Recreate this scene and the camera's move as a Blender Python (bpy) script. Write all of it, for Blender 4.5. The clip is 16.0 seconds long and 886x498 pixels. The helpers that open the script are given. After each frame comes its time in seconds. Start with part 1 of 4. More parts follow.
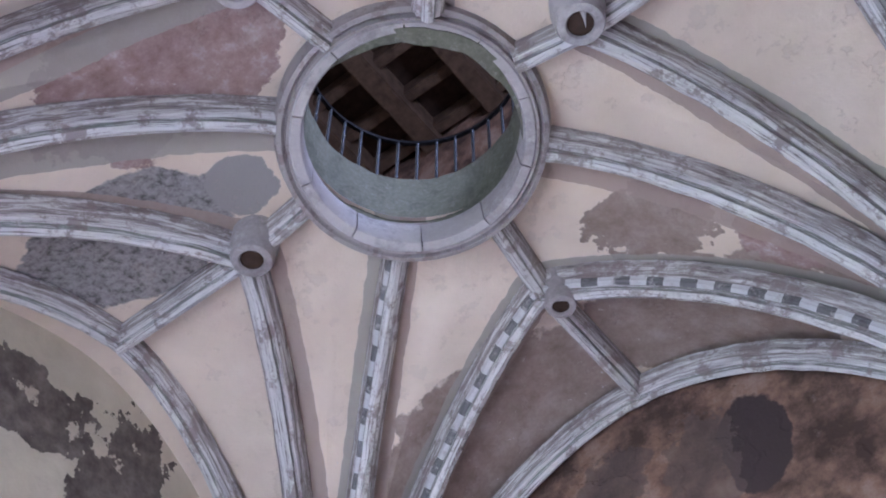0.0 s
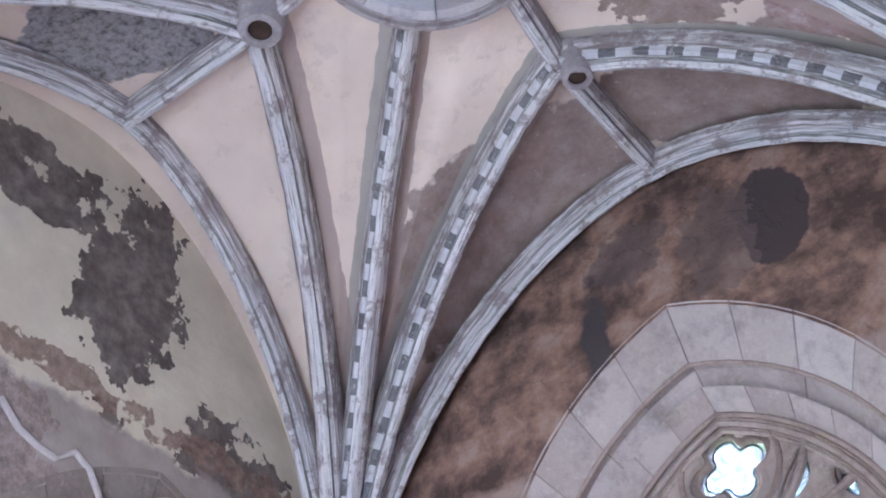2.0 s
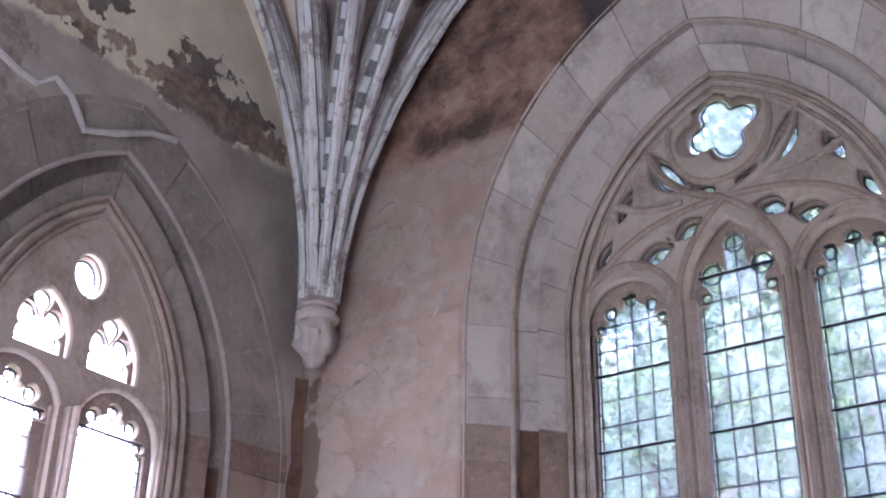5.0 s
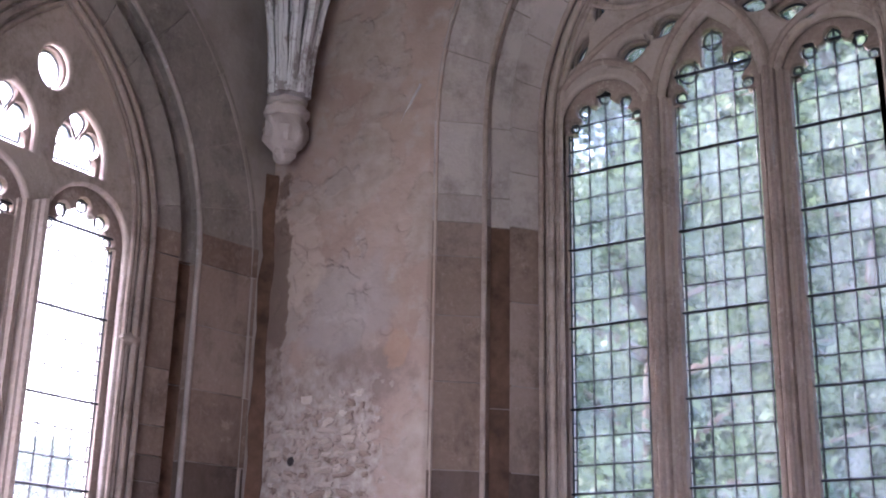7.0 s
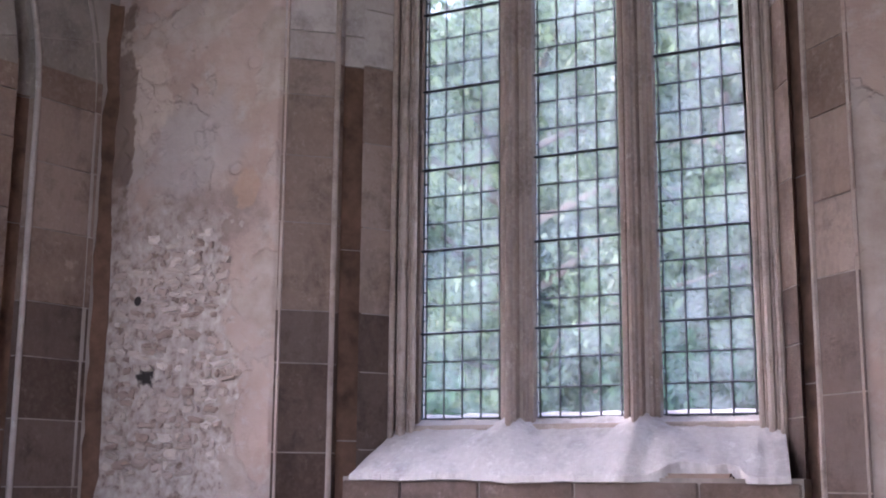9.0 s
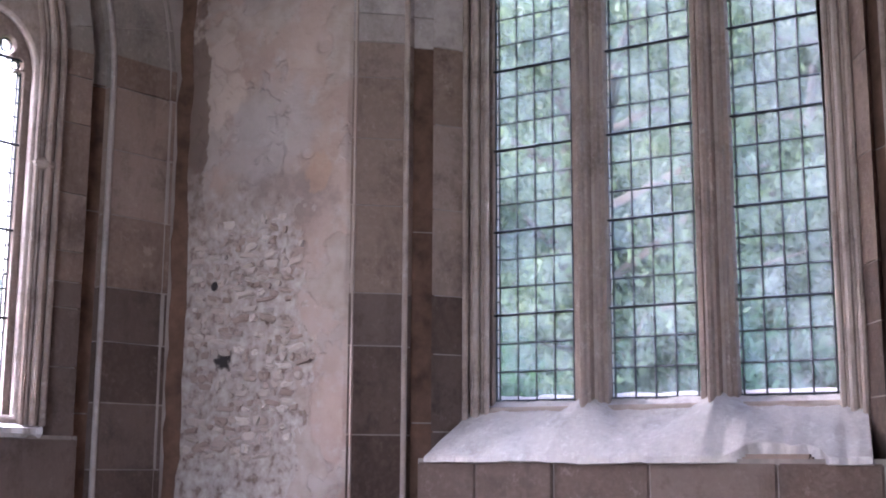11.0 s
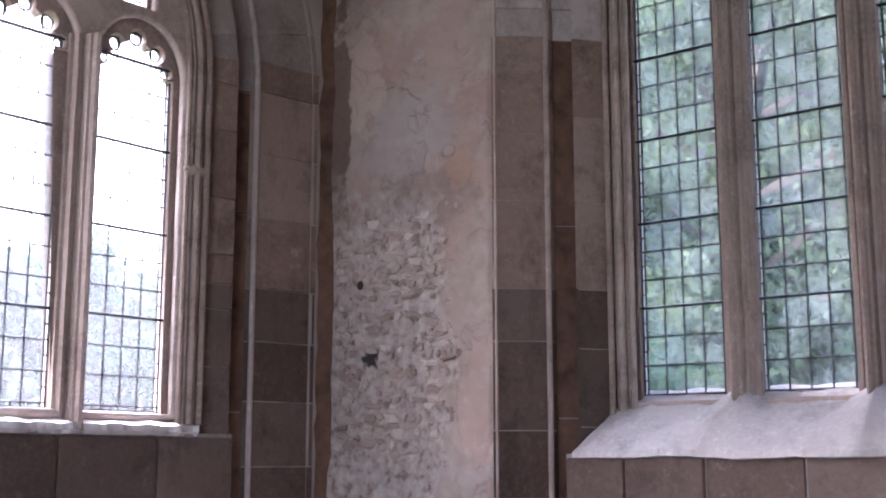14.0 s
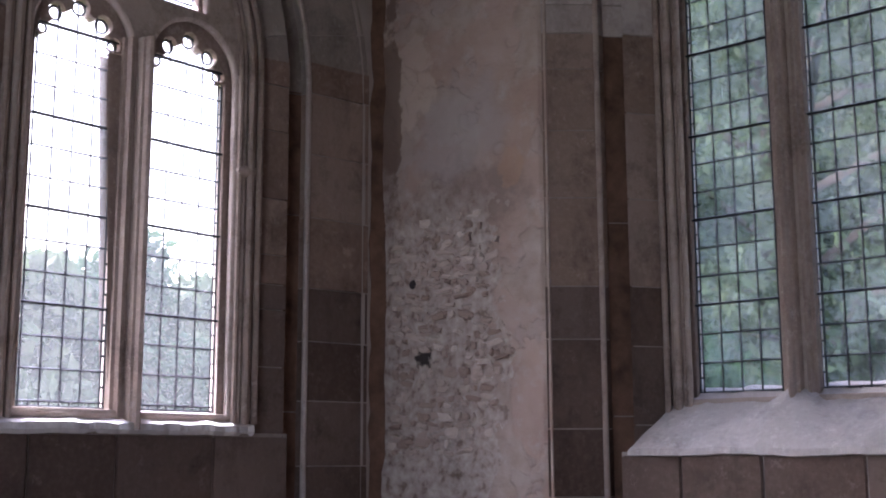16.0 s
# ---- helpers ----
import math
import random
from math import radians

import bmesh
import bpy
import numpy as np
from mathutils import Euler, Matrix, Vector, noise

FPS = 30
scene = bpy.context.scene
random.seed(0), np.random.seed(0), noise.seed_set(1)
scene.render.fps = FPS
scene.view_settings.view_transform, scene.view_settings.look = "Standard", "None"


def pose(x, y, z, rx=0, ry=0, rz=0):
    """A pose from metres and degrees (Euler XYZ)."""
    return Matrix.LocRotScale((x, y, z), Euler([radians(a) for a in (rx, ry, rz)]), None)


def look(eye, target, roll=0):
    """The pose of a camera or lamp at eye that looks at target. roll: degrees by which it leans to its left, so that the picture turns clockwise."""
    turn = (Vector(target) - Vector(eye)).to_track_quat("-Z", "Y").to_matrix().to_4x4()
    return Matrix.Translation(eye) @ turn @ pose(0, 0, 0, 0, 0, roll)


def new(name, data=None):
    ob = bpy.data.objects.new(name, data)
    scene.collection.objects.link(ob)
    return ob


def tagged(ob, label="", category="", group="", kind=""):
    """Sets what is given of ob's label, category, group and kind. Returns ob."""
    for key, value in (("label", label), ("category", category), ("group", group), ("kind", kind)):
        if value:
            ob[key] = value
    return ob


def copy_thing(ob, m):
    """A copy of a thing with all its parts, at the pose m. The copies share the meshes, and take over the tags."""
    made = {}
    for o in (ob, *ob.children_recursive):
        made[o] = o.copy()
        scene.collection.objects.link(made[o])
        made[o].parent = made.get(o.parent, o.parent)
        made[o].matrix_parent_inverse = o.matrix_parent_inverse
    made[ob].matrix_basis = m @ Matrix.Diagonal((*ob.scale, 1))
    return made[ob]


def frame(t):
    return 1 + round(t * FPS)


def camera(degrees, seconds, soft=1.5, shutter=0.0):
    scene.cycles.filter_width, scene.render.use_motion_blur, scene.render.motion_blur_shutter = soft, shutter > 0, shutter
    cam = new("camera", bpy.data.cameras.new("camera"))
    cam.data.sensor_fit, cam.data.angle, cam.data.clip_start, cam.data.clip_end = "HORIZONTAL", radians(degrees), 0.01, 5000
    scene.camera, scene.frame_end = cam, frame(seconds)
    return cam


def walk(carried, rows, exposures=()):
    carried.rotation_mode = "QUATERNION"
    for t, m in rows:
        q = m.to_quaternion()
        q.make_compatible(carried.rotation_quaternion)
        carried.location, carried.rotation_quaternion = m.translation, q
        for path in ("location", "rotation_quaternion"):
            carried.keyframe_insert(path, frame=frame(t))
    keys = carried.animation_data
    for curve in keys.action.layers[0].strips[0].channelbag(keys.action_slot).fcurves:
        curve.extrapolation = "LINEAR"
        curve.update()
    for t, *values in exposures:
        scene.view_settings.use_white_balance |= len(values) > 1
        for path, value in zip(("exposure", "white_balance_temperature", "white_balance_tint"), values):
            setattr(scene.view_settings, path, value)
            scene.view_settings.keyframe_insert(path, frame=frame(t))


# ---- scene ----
cam = camera(40.0, 16.0, soft=1.9)
PATH = [
    (0, (3.207, -5.278, 1.674), (2.461, -4.327, 3.268), -0.1),
    (0.5, (3.161, -5.262, 1.674), (2.374, -4.262, 3.217), -0.4),
    (1, (3.115, -5.247, 1.674), (2.292, -4.2, 3.167), -0.2),
    (1.5, (3.069, -5.23, 1.674), (2.209, -4.137, 3.111), -0.4),
    (2, (3.022, -5.213, 1.674), (2.125, -4.062, 3.042), -0.5),
    (2.5, (2.977, -5.196, 1.674), (2.044, -4.0, 2.979), -0.0),
    (3, (2.934, -5.18, 1.675), (1.957, -3.921, 2.882), 0.2),
    (3.5, (2.899, -5.166, 1.675), (1.893, -3.854, 2.802), 0.5),
    (3.7, (2.888, -5.162, 1.675), (1.875, -3.832, 2.772), 0.6),
    (5.8, (2.820, -5.138, 1.675), (1.762, -3.656, 2.487), 1.4),
    (6, (2.816, -5.135, 1.675), (1.752, -3.636, 2.463), 1.4),
    (6.5, (2.805, -5.124, 1.675), (1.736, -3.588, 2.381), 1.7),
    (7, (2.798, -5.107, 1.675), (1.723, -3.538, 2.293), 1.2),
    (7.5, (2.798, -5.089, 1.675), (1.749, -3.477, 2.224), 1.4),
    (8, (2.805, -5.069, 1.674), (1.812, -3.396, 2.137), 0.7),
    (8.5, (2.812, -5.045, 1.673), (1.876, -3.327, 2.082), 0.6),
    (8.7, (2.817, -5.036, 1.672), (1.893, -3.304, 2.065), 0.5),
    (9.5, (2.840, -5.005, 1.668), (1.926, -3.262, 2.032), 0.4),
    (10.8, (2.878, -4.956, 1.662), (1.854, -3.274, 2.011), 0.3),
    (11, (2.882, -4.949, 1.661), (1.838, -3.279, 2.01), 0.3),
    (11.5, (2.89, -4.938, 1.661), (1.807, -3.292, 2.01), 0.2),
    (12, (2.892, -4.928, 1.66), (1.762, -3.311, 1.995), 0.2),
    (12.5, (2.892, -4.92, 1.66), (1.703, -3.347, 1.993), 0.3),
    (13, (2.891, -4.917, 1.659), (1.671, -3.368, 1.993), 0.3),
    (13.5, (2.89, -4.917, 1.658), (1.661, -3.377, 2.0), 0.1),
    (14, (2.887, -4.918, 1.657), (1.647, -3.388, 2.0), -0.0),
    (14.5, (2.883, -4.919, 1.657), (1.633, -3.396, 2.0), -0.1),
    (15, (2.879, -4.92, 1.656), (1.619, -3.405, 1.998), -0.1),
    (15.5, (2.874, -4.922, 1.656), (1.589, -3.428, 1.997), -0.1),
    (16, (2.869, -4.923, 1.655), (1.567, -3.444, 1.997), -0.2),
]
walk(cam, [(t, look(eye, target, roll)) for t, eye, target, roll in PATH],
     exposures=((0.0, 4.5, 5250, 30), (2.0, 4.7, 5200, 29), (3.5, 4.7, 5080, 28), (6.0, 3.7, 5700, 32), (8.5, 3.5, 5750, 31), (11.0, 3.5, 5650, 28), (12.5, 3.65, 5700, 28), (14.5, 3.0, 5780, 27), (16.0, 2.45, 5820, 27)))

# ---- world and lights ----
world = bpy.data.worlds.new("overcast")
scene.world = world
world.use_nodes = True
wn = world.node_tree.nodes
sky = wn.new("ShaderNodeTexSky")
sky.sky_type, sky.sun_disc = "NISHITA", False
sky.sun_elevation, sky.sun_rotation = radians(38), radians(265)
sky.air_density, sky.dust_density = 1.4, 4.0
wn["Background"].inputs["Strength"].default_value = 0.15
world.node_tree.links.new(sky.outputs[0], wn["Background"].inputs["Color"])

sun = bpy.data.lights.new("sun", "SUN")
sun.energy, sun.angle, sun.color = 1.2, radians(20), (1.0, 0.96, 0.9)
new("sun", sun).matrix_world = look((-20, 4, 18), (0, 0, 0))


def area_lamp(name, eye, target, w, h, watts, color):
    data = bpy.data.lights.new(name, "AREA")
    data.shape, data.size, data.size_y, data.energy, data.color = "RECTANGLE", w, h, watts, color
    new(name, data).matrix_world = look(eye, target)


# daylight by an added archway out of view behind, the windows and an added upper opening
area_lamp("archway_daylight", (1.0, -6.5, 2.9), (0.6, 0.0, 4.6), 2.2, 4.6, 9, (0.86, 0.92, 1.0))
area_lamp("west_sky", (-5.0, -1.9, 6.6), (-1.9, -1.5, 3.0), 3.0, 3.0, 560, (0.88, 0.93, 1.0))
# fill for the upper room, from an east opening added out of view
area_lamp("louvre_daylight", (3.7, -2.6, 9.7), (0.3, -1.2, 8.9), 1.3, 1.3, 9, (0.85, 0.93, 1.0))

# ---- materials ----
CX, CY = 0.75, -2.47  # middle of the vault


class Mat:
    """A node material with a few short-hands."""

    def __init__(self, name, rough=0.85):
        self.m = bpy.data.materials.new(name)
        self.m.use_nodes = True
        self.t = self.m.node_tree
        self.b = self.t.nodes["Principled BSDF"]
        self.b.inputs["Roughness"].default_value = rough
        self.b.inputs["Specular IOR Level"].default_value = 0.25
        self.p = self.node("ShaderNodeNewGeometry").outputs["Position"]

    def node(self, kind, **sets):
        n = self.t.nodes.new(kind)
        for key, value in sets.items():
            if key in n.inputs:
                n.inputs[key].default_value = value
        return n

    def link(self, a, b):
        self.t.links.new(a, b)

    def noise(self, scale, detail=6.0, rough=0.6, stretch=(1, 1, 1), shift=(0, 0, 0)):
        mp = self.node("ShaderNodeMapping")
        mp.inputs["Scale"].default_value, mp.inputs["Location"].default_value = stretch, shift
        self.link(self.p, mp.inputs["Vector"])
        n = self.node("ShaderNodeTexNoise", Scale=scale, Detail=detail, Roughness=rough)
        self.link(mp.outputs[0], n.inputs["Vector"])
        return n.outputs["Fac"]

    def ramp(self, fac, *stops, hard=False):
        r = self.node("ShaderNodeValToRGB")
        e = r.color_ramp.elements
        while len(e) < len(stops):
            e.new(0.5)
        for el, (pos, c) in zip(e, stops):
            el.position = pos
            el.color = (*c, 1) if isinstance(c, tuple) else (c, c, c, 1)
        if hard:
            r.color_ramp.interpolation = "CONSTANT"
        self.link(fac, r.inputs[0])
        return r.outputs[0]

    def mix(self, fac, a, b, mode="MIX"):
        n = self.node("ShaderNodeMix")
        n.data_type, n.blend_type = "RGBA", mode
        for value, slot in ((fac, n.inputs[0]), (a, n.inputs[6]), (b, n.inputs[7])):
            if isinstance(value, (int, float)):
                slot.default_value = value if slot == n.inputs[0] else (value, value, value, 1)
            elif isinstance(value, tuple):
                slot.default_value = (*value, 1)
            else:
                self.link(value, slot)
        return n.outputs[2]

    def math(self, op, a, b=0.0):
        n = self.node("ShaderNodeMath")
        n.operation = op
        for value, slot in ((a, n.inputs[0]), (b, n.inputs[1])):
            if isinstance(value, (int, float)):
                slot.default_value = value
            else:
                self.link(value, slot)
        return n.outputs[0]

    def axis(self, n):
        sp = self.node("ShaderNodeSeparateXYZ")
        self.link(self.p, sp.inputs[0])
        return sp.outputs[n]

    def blob(self, centre, radii, soft=0.35, wobble=1.0, scale=4.0):
        """1 inside an uneven blob round a place, 0 outside."""
        mp = self.node("ShaderNodeMapping")
        mp.inputs["Location"].default_value = [-c / r for c, r in zip(centre, radii)]
        mp.inputs["Scale"].default_value = [1 / r for r in radii]
        self.link(self.p, mp.inputs["Vector"])
        ln = self.node("ShaderNodeVectorMath")
        ln.operation = "LENGTH"
        self.link(mp.outputs[0], ln.inputs[0])
        d = self.math("ADD", ln.outputs["Value"], self.math("MULTIPLY", self.math("SUBTRACT", self.noise(scale, 5.0), 0.5), wobble * 2.2))
        return self.ramp(d, (1.0 - soft / 2, 1.0), (min(1.0, 1.0 + soft / 2), 0.0))

    def bump(self, fac, strength, distance):
        n = self.node("ShaderNodeBump", Strength=strength, Distance=distance)
        self.link(fac, n.inputs["Height"])
        old = self.b.inputs["Normal"].links
        if old:
            self.link(old[0].from_socket, n.inputs["Normal"])
        self.link(n.outputs[0], self.b.inputs["Normal"])

    def tint(self):
        return self.node("ShaderNodeObjectInfo").outputs["Random"]

    def done(self, color):
        self.link(color, self.b.inputs["Base Color"])
        return self.m


def make_ashlar(name, dark, light, pale):
    m = Mat(name, 0.88)
    c = m.ramp(m.noise(2.2), (0.3, dark), (0.7, light))
    c = m.mix(0.6, c, m.ramp(m.tint(), (0.0, dark), (0.5, light), (1.0, pale)))
    c = m.mix(m.ramp(m.noise(3.3, 9.0, 0.75, shift=(2, 9, 4)), (0.5, 0.0), (0.66, 0.7)), c, tuple(x * 0.62 for x in dark))
    c = m.mix(m.ramp(m.noise(10.0, 9.0, 0.8, shift=(7, 1, 2)), (0.57, 0.0), (0.64, 0.6)), c, pale)
    c = m.mix(m.ramp(m.noise(38.0, 3.0), (0.45, 0.0), (0.75, 0.28)), c, pale)
    c = m.mix(m.ramp(m.noise(5.0, 8.0, 0.7, (1, 1, 0.35)), (0.55, 0.0), (0.75, 0.55)), c, tuple(x * 0.5 for x in dark))
    m.bump(m.noise(60.0, 6.0), 0.35, 0.01)
    m.bump(m.noise(9.0, 5.0), 0.3, 0.03)
    return m.done(c)


STONE = make_ashlar("brown_ashlar", (0.145, 0.09, 0.065), (0.235, 0.16, 0.122), (0.34, 0.255, 0.21))
# brown ashlar with the shade below the north sill in its colour
SHADED_LOW_STONE = make_ashlar("shaded_brown_ashlar", (0.085, 0.053, 0.04), (0.13, 0.088, 0.069), (0.195, 0.145, 0.12))
GREY = make_ashlar("grey_brown_arch_stone", (0.175, 0.138, 0.115), (0.255, 0.21, 0.18), (0.345, 0.295, 0.26))
PALE = make_ashlar("grey_arch_stone", (0.34, 0.275, 0.245), (0.44, 0.37, 0.335), (0.52, 0.455, 0.42))
TRACERY = make_ashlar("tracery_stone", (0.235, 0.168, 0.135), (0.345, 0.262, 0.217), (0.47, 0.385, 0.335))
# dark damp stone, its colour lowered further to carry the shade there
DAMP_SHADED = make_ashlar("damp_shaded_ashlar", (0.065, 0.038, 0.028), (0.105, 0.068, 0.052), (0.17, 0.122, 0.10))
SILL = make_ashlar("sill_stone", (0.42, 0.365, 0.34), (0.55, 0.495, 0.47), (0.66, 0.61, 0.585))


def make_plaster_north():
    m = Mat("pink_plaster_north", 0.92)
    z = m.axis(2)
    c = m.ramp(m.noise(1.6), (0.3, (0.38, 0.255, 0.205)), (0.55, (0.50, 0.36, 0.30)), (0.75, (0.55, 0.44, 0.39)))
    c = m.mix(m.ramp(m.noise(6.0, 8.0, 0.7), (0.52, 0.0), (0.7, 0.7)), c, (0.56, 0.49, 0.44))
    c = m.mix(m.ramp(m.noise(11.0, 8.0, 0.75, (1, 1, 0.6), (3, 0, 1)), (0.6, 0.0), (0.72, 0.55)), c, (0.25, 0.18, 0.15))
    flake = m.ramp(m.noise(1.5, 6.0, 0.5, shift=(4, 0, 2)), (0.49, 0.0), (0.51, 1.0))
    c = m.mix(m.math("MULTIPLY", flake, 0.75), c, m.ramp(m.noise(9.0, 6.0), (0.35, (0.40, 0.30, 0.25)), (0.65, (0.54, 0.435, 0.37))))
    flake2 = m.ramp(m.noise(2.3, 6.0, 0.52, shift=(9, 0, 7)), (0.58, 0.0), (0.60, 1.0))
    c = m.mix(m.math("MULTIPLY", flake2, 0.45), c, (0.44, 0.36, 0.325))
    m.bump(flake, 0.6, 0.012)
    m.bump(flake2, 0.6, 0.012)
    c = m.mix(m.math("MULTIPLY", m.blob((-1.30, 0, 3.02), (0.50, 1, 0.26), 0.9, 1.1, 5.0), 0.75), c, (0.27, 0.195, 0.165))
    c = m.mix(m.math("MULTIPLY", m.blob((-1.35, 0, 3.45), (0.40, 1, 0.30), 0.7, 0.8, 3.0), 0.6), c, (0.46, 0.385, 0.365))
    c = m.mix(m.math("MULTIPLY", m.blob((-1.72, 0, 3.75), (0.22, 1, 0.30), 0.25, 0.9, 4.0), 0.7), c, (0.60, 0.46, 0.38))
    c = m.mix(m.math("MULTIPLY", m.blob((-0.98, 0, 3.18), (0.10, 1, 0.12), 0.5, 0.9, 7.0), 0.6), c, (0.50, 0.31, 0.21))
    c = m.mix(m.math("MULTIPLY", m.blob((-1.86, 0, 3.55), (0.10, 1, 0.75), 0.3, 1.0, 5.0), 0.8), c, (0.19, 0.12, 0.09))
    # exposed rubble below, brown painted plaster above
    low = m.node("ShaderNodeMapRange")
    m.link(m.math("ADD", z, m.math("MULTIPLY", m.noise(3.5), 0.9)), low.inputs["Value"])
    low.inputs["From Min"].default_value, low.inputs["From Max"].default_value = 3.35, 3.65
    low.inputs["To Min"].default_value, low.inputs["To Max"].default_value = 1.0, 0.0
    # the ramp's darkest tone paints crevice shade into the rubble
    stones = m.ramp(m.noise(18.0, 4.0, 0.55), (0.34, (0.27, 0.19, 0.155)), (0.45, (0.47, 0.37, 0.32)), (0.66, (0.64, 0.54, 0.475)))
    c = m.mix(m.math("MULTIPLY", low.outputs[0], m.math("LESS_THAN", m.math("ADD", m.axis(0), m.math("MULTIPLY", m.noise(2.6, 6.0), 0.9)), -0.66)), c, stones)
    # darkness inside two pits, put into the plaster colour
    c = m.mix(m.blob((-1.60, 0, 2.20), (0.085, 1, 0.05), 0.9, 1.3, 18.0), c, (0.045, 0.035, 0.032))
    c = m.mix(m.blob((-1.69, 0, 2.62), (0.03, 1, 0.03), 0.5, 0.4, 12.0), c, (0.04, 0.03, 0.03))
    c = m.mix(1.0, c, 0.74, "MULTIPLY")
    up = m.node("ShaderNodeMapRange")
    m.link(m.math("ADD", z, m.math("MULTIPLY", m.noise(6.0), 0.22)), up.inputs["Value"])
    up.inputs["From Min"].default_value, up.inputs["From Max"].default_value = 5.70, 5.78
    brown = m.ramp(m.noise(2.4, 8.0, 0.65), (0.40, (0.085, 0.052, 0.042)), (0.47, (0.165, 0.10, 0.076)), (0.54, (0.27, 0.158, 0.112)), (0.63, (0.37, 0.255, 0.20)))
    brown = m.mix(m.ramp(m.noise(8.0, 6.0, 0.7), (0.6, 0.0), (0.75, 0.5)), brown, (0.36, 0.27, 0.23))
    brown = m.mix(m.blob((1.42, 0, 6.72), (0.23, 1, 0.40), 0.12, 0.35, 3.0), brown, (0.075, 0.052, 0.05))
    brown = m.mix(m.math("MULTIPLY", m.blob((1.05, 0, 6.75), (0.26, 1, 0.42), 0.08, 0.9, 6.0), 0.6), brown, (0.145, 0.105, 0.092))
    brown = m.mix(m.math("MULTIPLY", m.blob((0.45, 0, 6.95), (0.3, 1, 0.25), 0.3, 1.0, 6.0), 0.6), brown, (0.11, 0.085, 0.08))
    brown = m.mix(m.blob((0.15, 0, 6.35), (0.10, 1, 0.55), 0.5, 0.9), brown, (0.07, 0.055, 0.055))
    c = m.mix(up.outputs[0], c, brown)
    m.bump(m.noise(4.0, 8.0, 0.65), 0.4, 0.05)
    m.bump(m.noise(40.0, 5.0), 0.3, 0.012)
    return m.done(c)


def make_plaster_west():
    m = Mat("cream_plaster_west", 0.92)
    z = m.axis(2)
    cream = m.ramp(m.noise(2.0), (0.3, (0.52, 0.445, 0.345)), (0.7, (0.68, 0.60, 0.475)))
    bare = m.ramp(m.noise(9.0, 7.0), (0.3, (0.095, 0.075, 0.063)), (0.5, (0.16, 0.128, 0.11)), (0.7, (0.25, 0.205, 0.18)))
    peel = m.math("MAXIMUM", m.blob((-1.85, -1.95, 6.65), (1, 0.36, 0.78), 0.02, 0.95, 4.5), m.blob((-1.85, -0.95, 5.85), (1, 0.45, 0.28), 0.03, 0.8, 5.0))
    peel = m.math("MAXIMUM", peel, m.blob((-1.85, -2.7, 7.0), (1, 0.5, 0.3), 0.03, 0.8, 4.0))
    peel = m.math("MULTIPLY", peel, m.ramp(m.noise(3.4, 7.0, 0.6, shift=(0, 4, 8)), (0.37, 0.0), (0.385, 1.0)))
    c = m.mix(peel, cream, bare)
    low = m.node("ShaderNodeMapRange")
    m.link(m.math("ADD", z, m.math("MULTIPLY", m.noise(4.0), 0.3)), low.inputs["Value"])
    low.inputs["From Min"].default_value, low.inputs["From Max"].default_value = 5.78, 5.83
    grey = m.ramp(m.noise(3.0, 7.0), (0.3, (0.26, 0.21, 0.18)), (0.7, (0.40, 0.34, 0.305)))
    grey = m.mix(m.blob((-1.85, -3.1, 5.1), (1, 0.95, 0.75), 0.04, 0.5, 3.0), grey, m.ramp(m.noise(13.0, 8.0, 0.75), (0.35, (0.16, 0.12, 0.10)), (0.6, (0.34, 0.27, 0.24))))
    c = m.mix(low.outputs[0], grey, c)
    # a broken brown strip along the lower edge of the cream plaster
    strip = m.math("LESS_THAN", m.math("ABSOLUTE", m.math("SUBTRACT", m.math("ADD", z, m.math("MULTIPLY", m.noise(5.0, 7.0, 0.6, shift=(2, 3, 9)), 0.34)), 5.98)), 0.085)
    strip = m.math("MULTIPLY", strip, m.ramp(m.noise(6.0, 6.0, shift=(5, 5, 5)), (0.38, 0.0), (0.42, 1.0)))
    c = m.mix(m.math("MULTIPLY", strip, 0.85), c, m.ramp(m.noise(16.0, 6.0), (0.35, (0.14, 0.085, 0.062)), (0.65, (0.30, 0.205, 0.16))))
    m.bump(peel, 0.5, -0.02)
    m.bump(m.noise(5.0, 8.0, 0.65), 0.35, 0.05)
    return m.done(c)


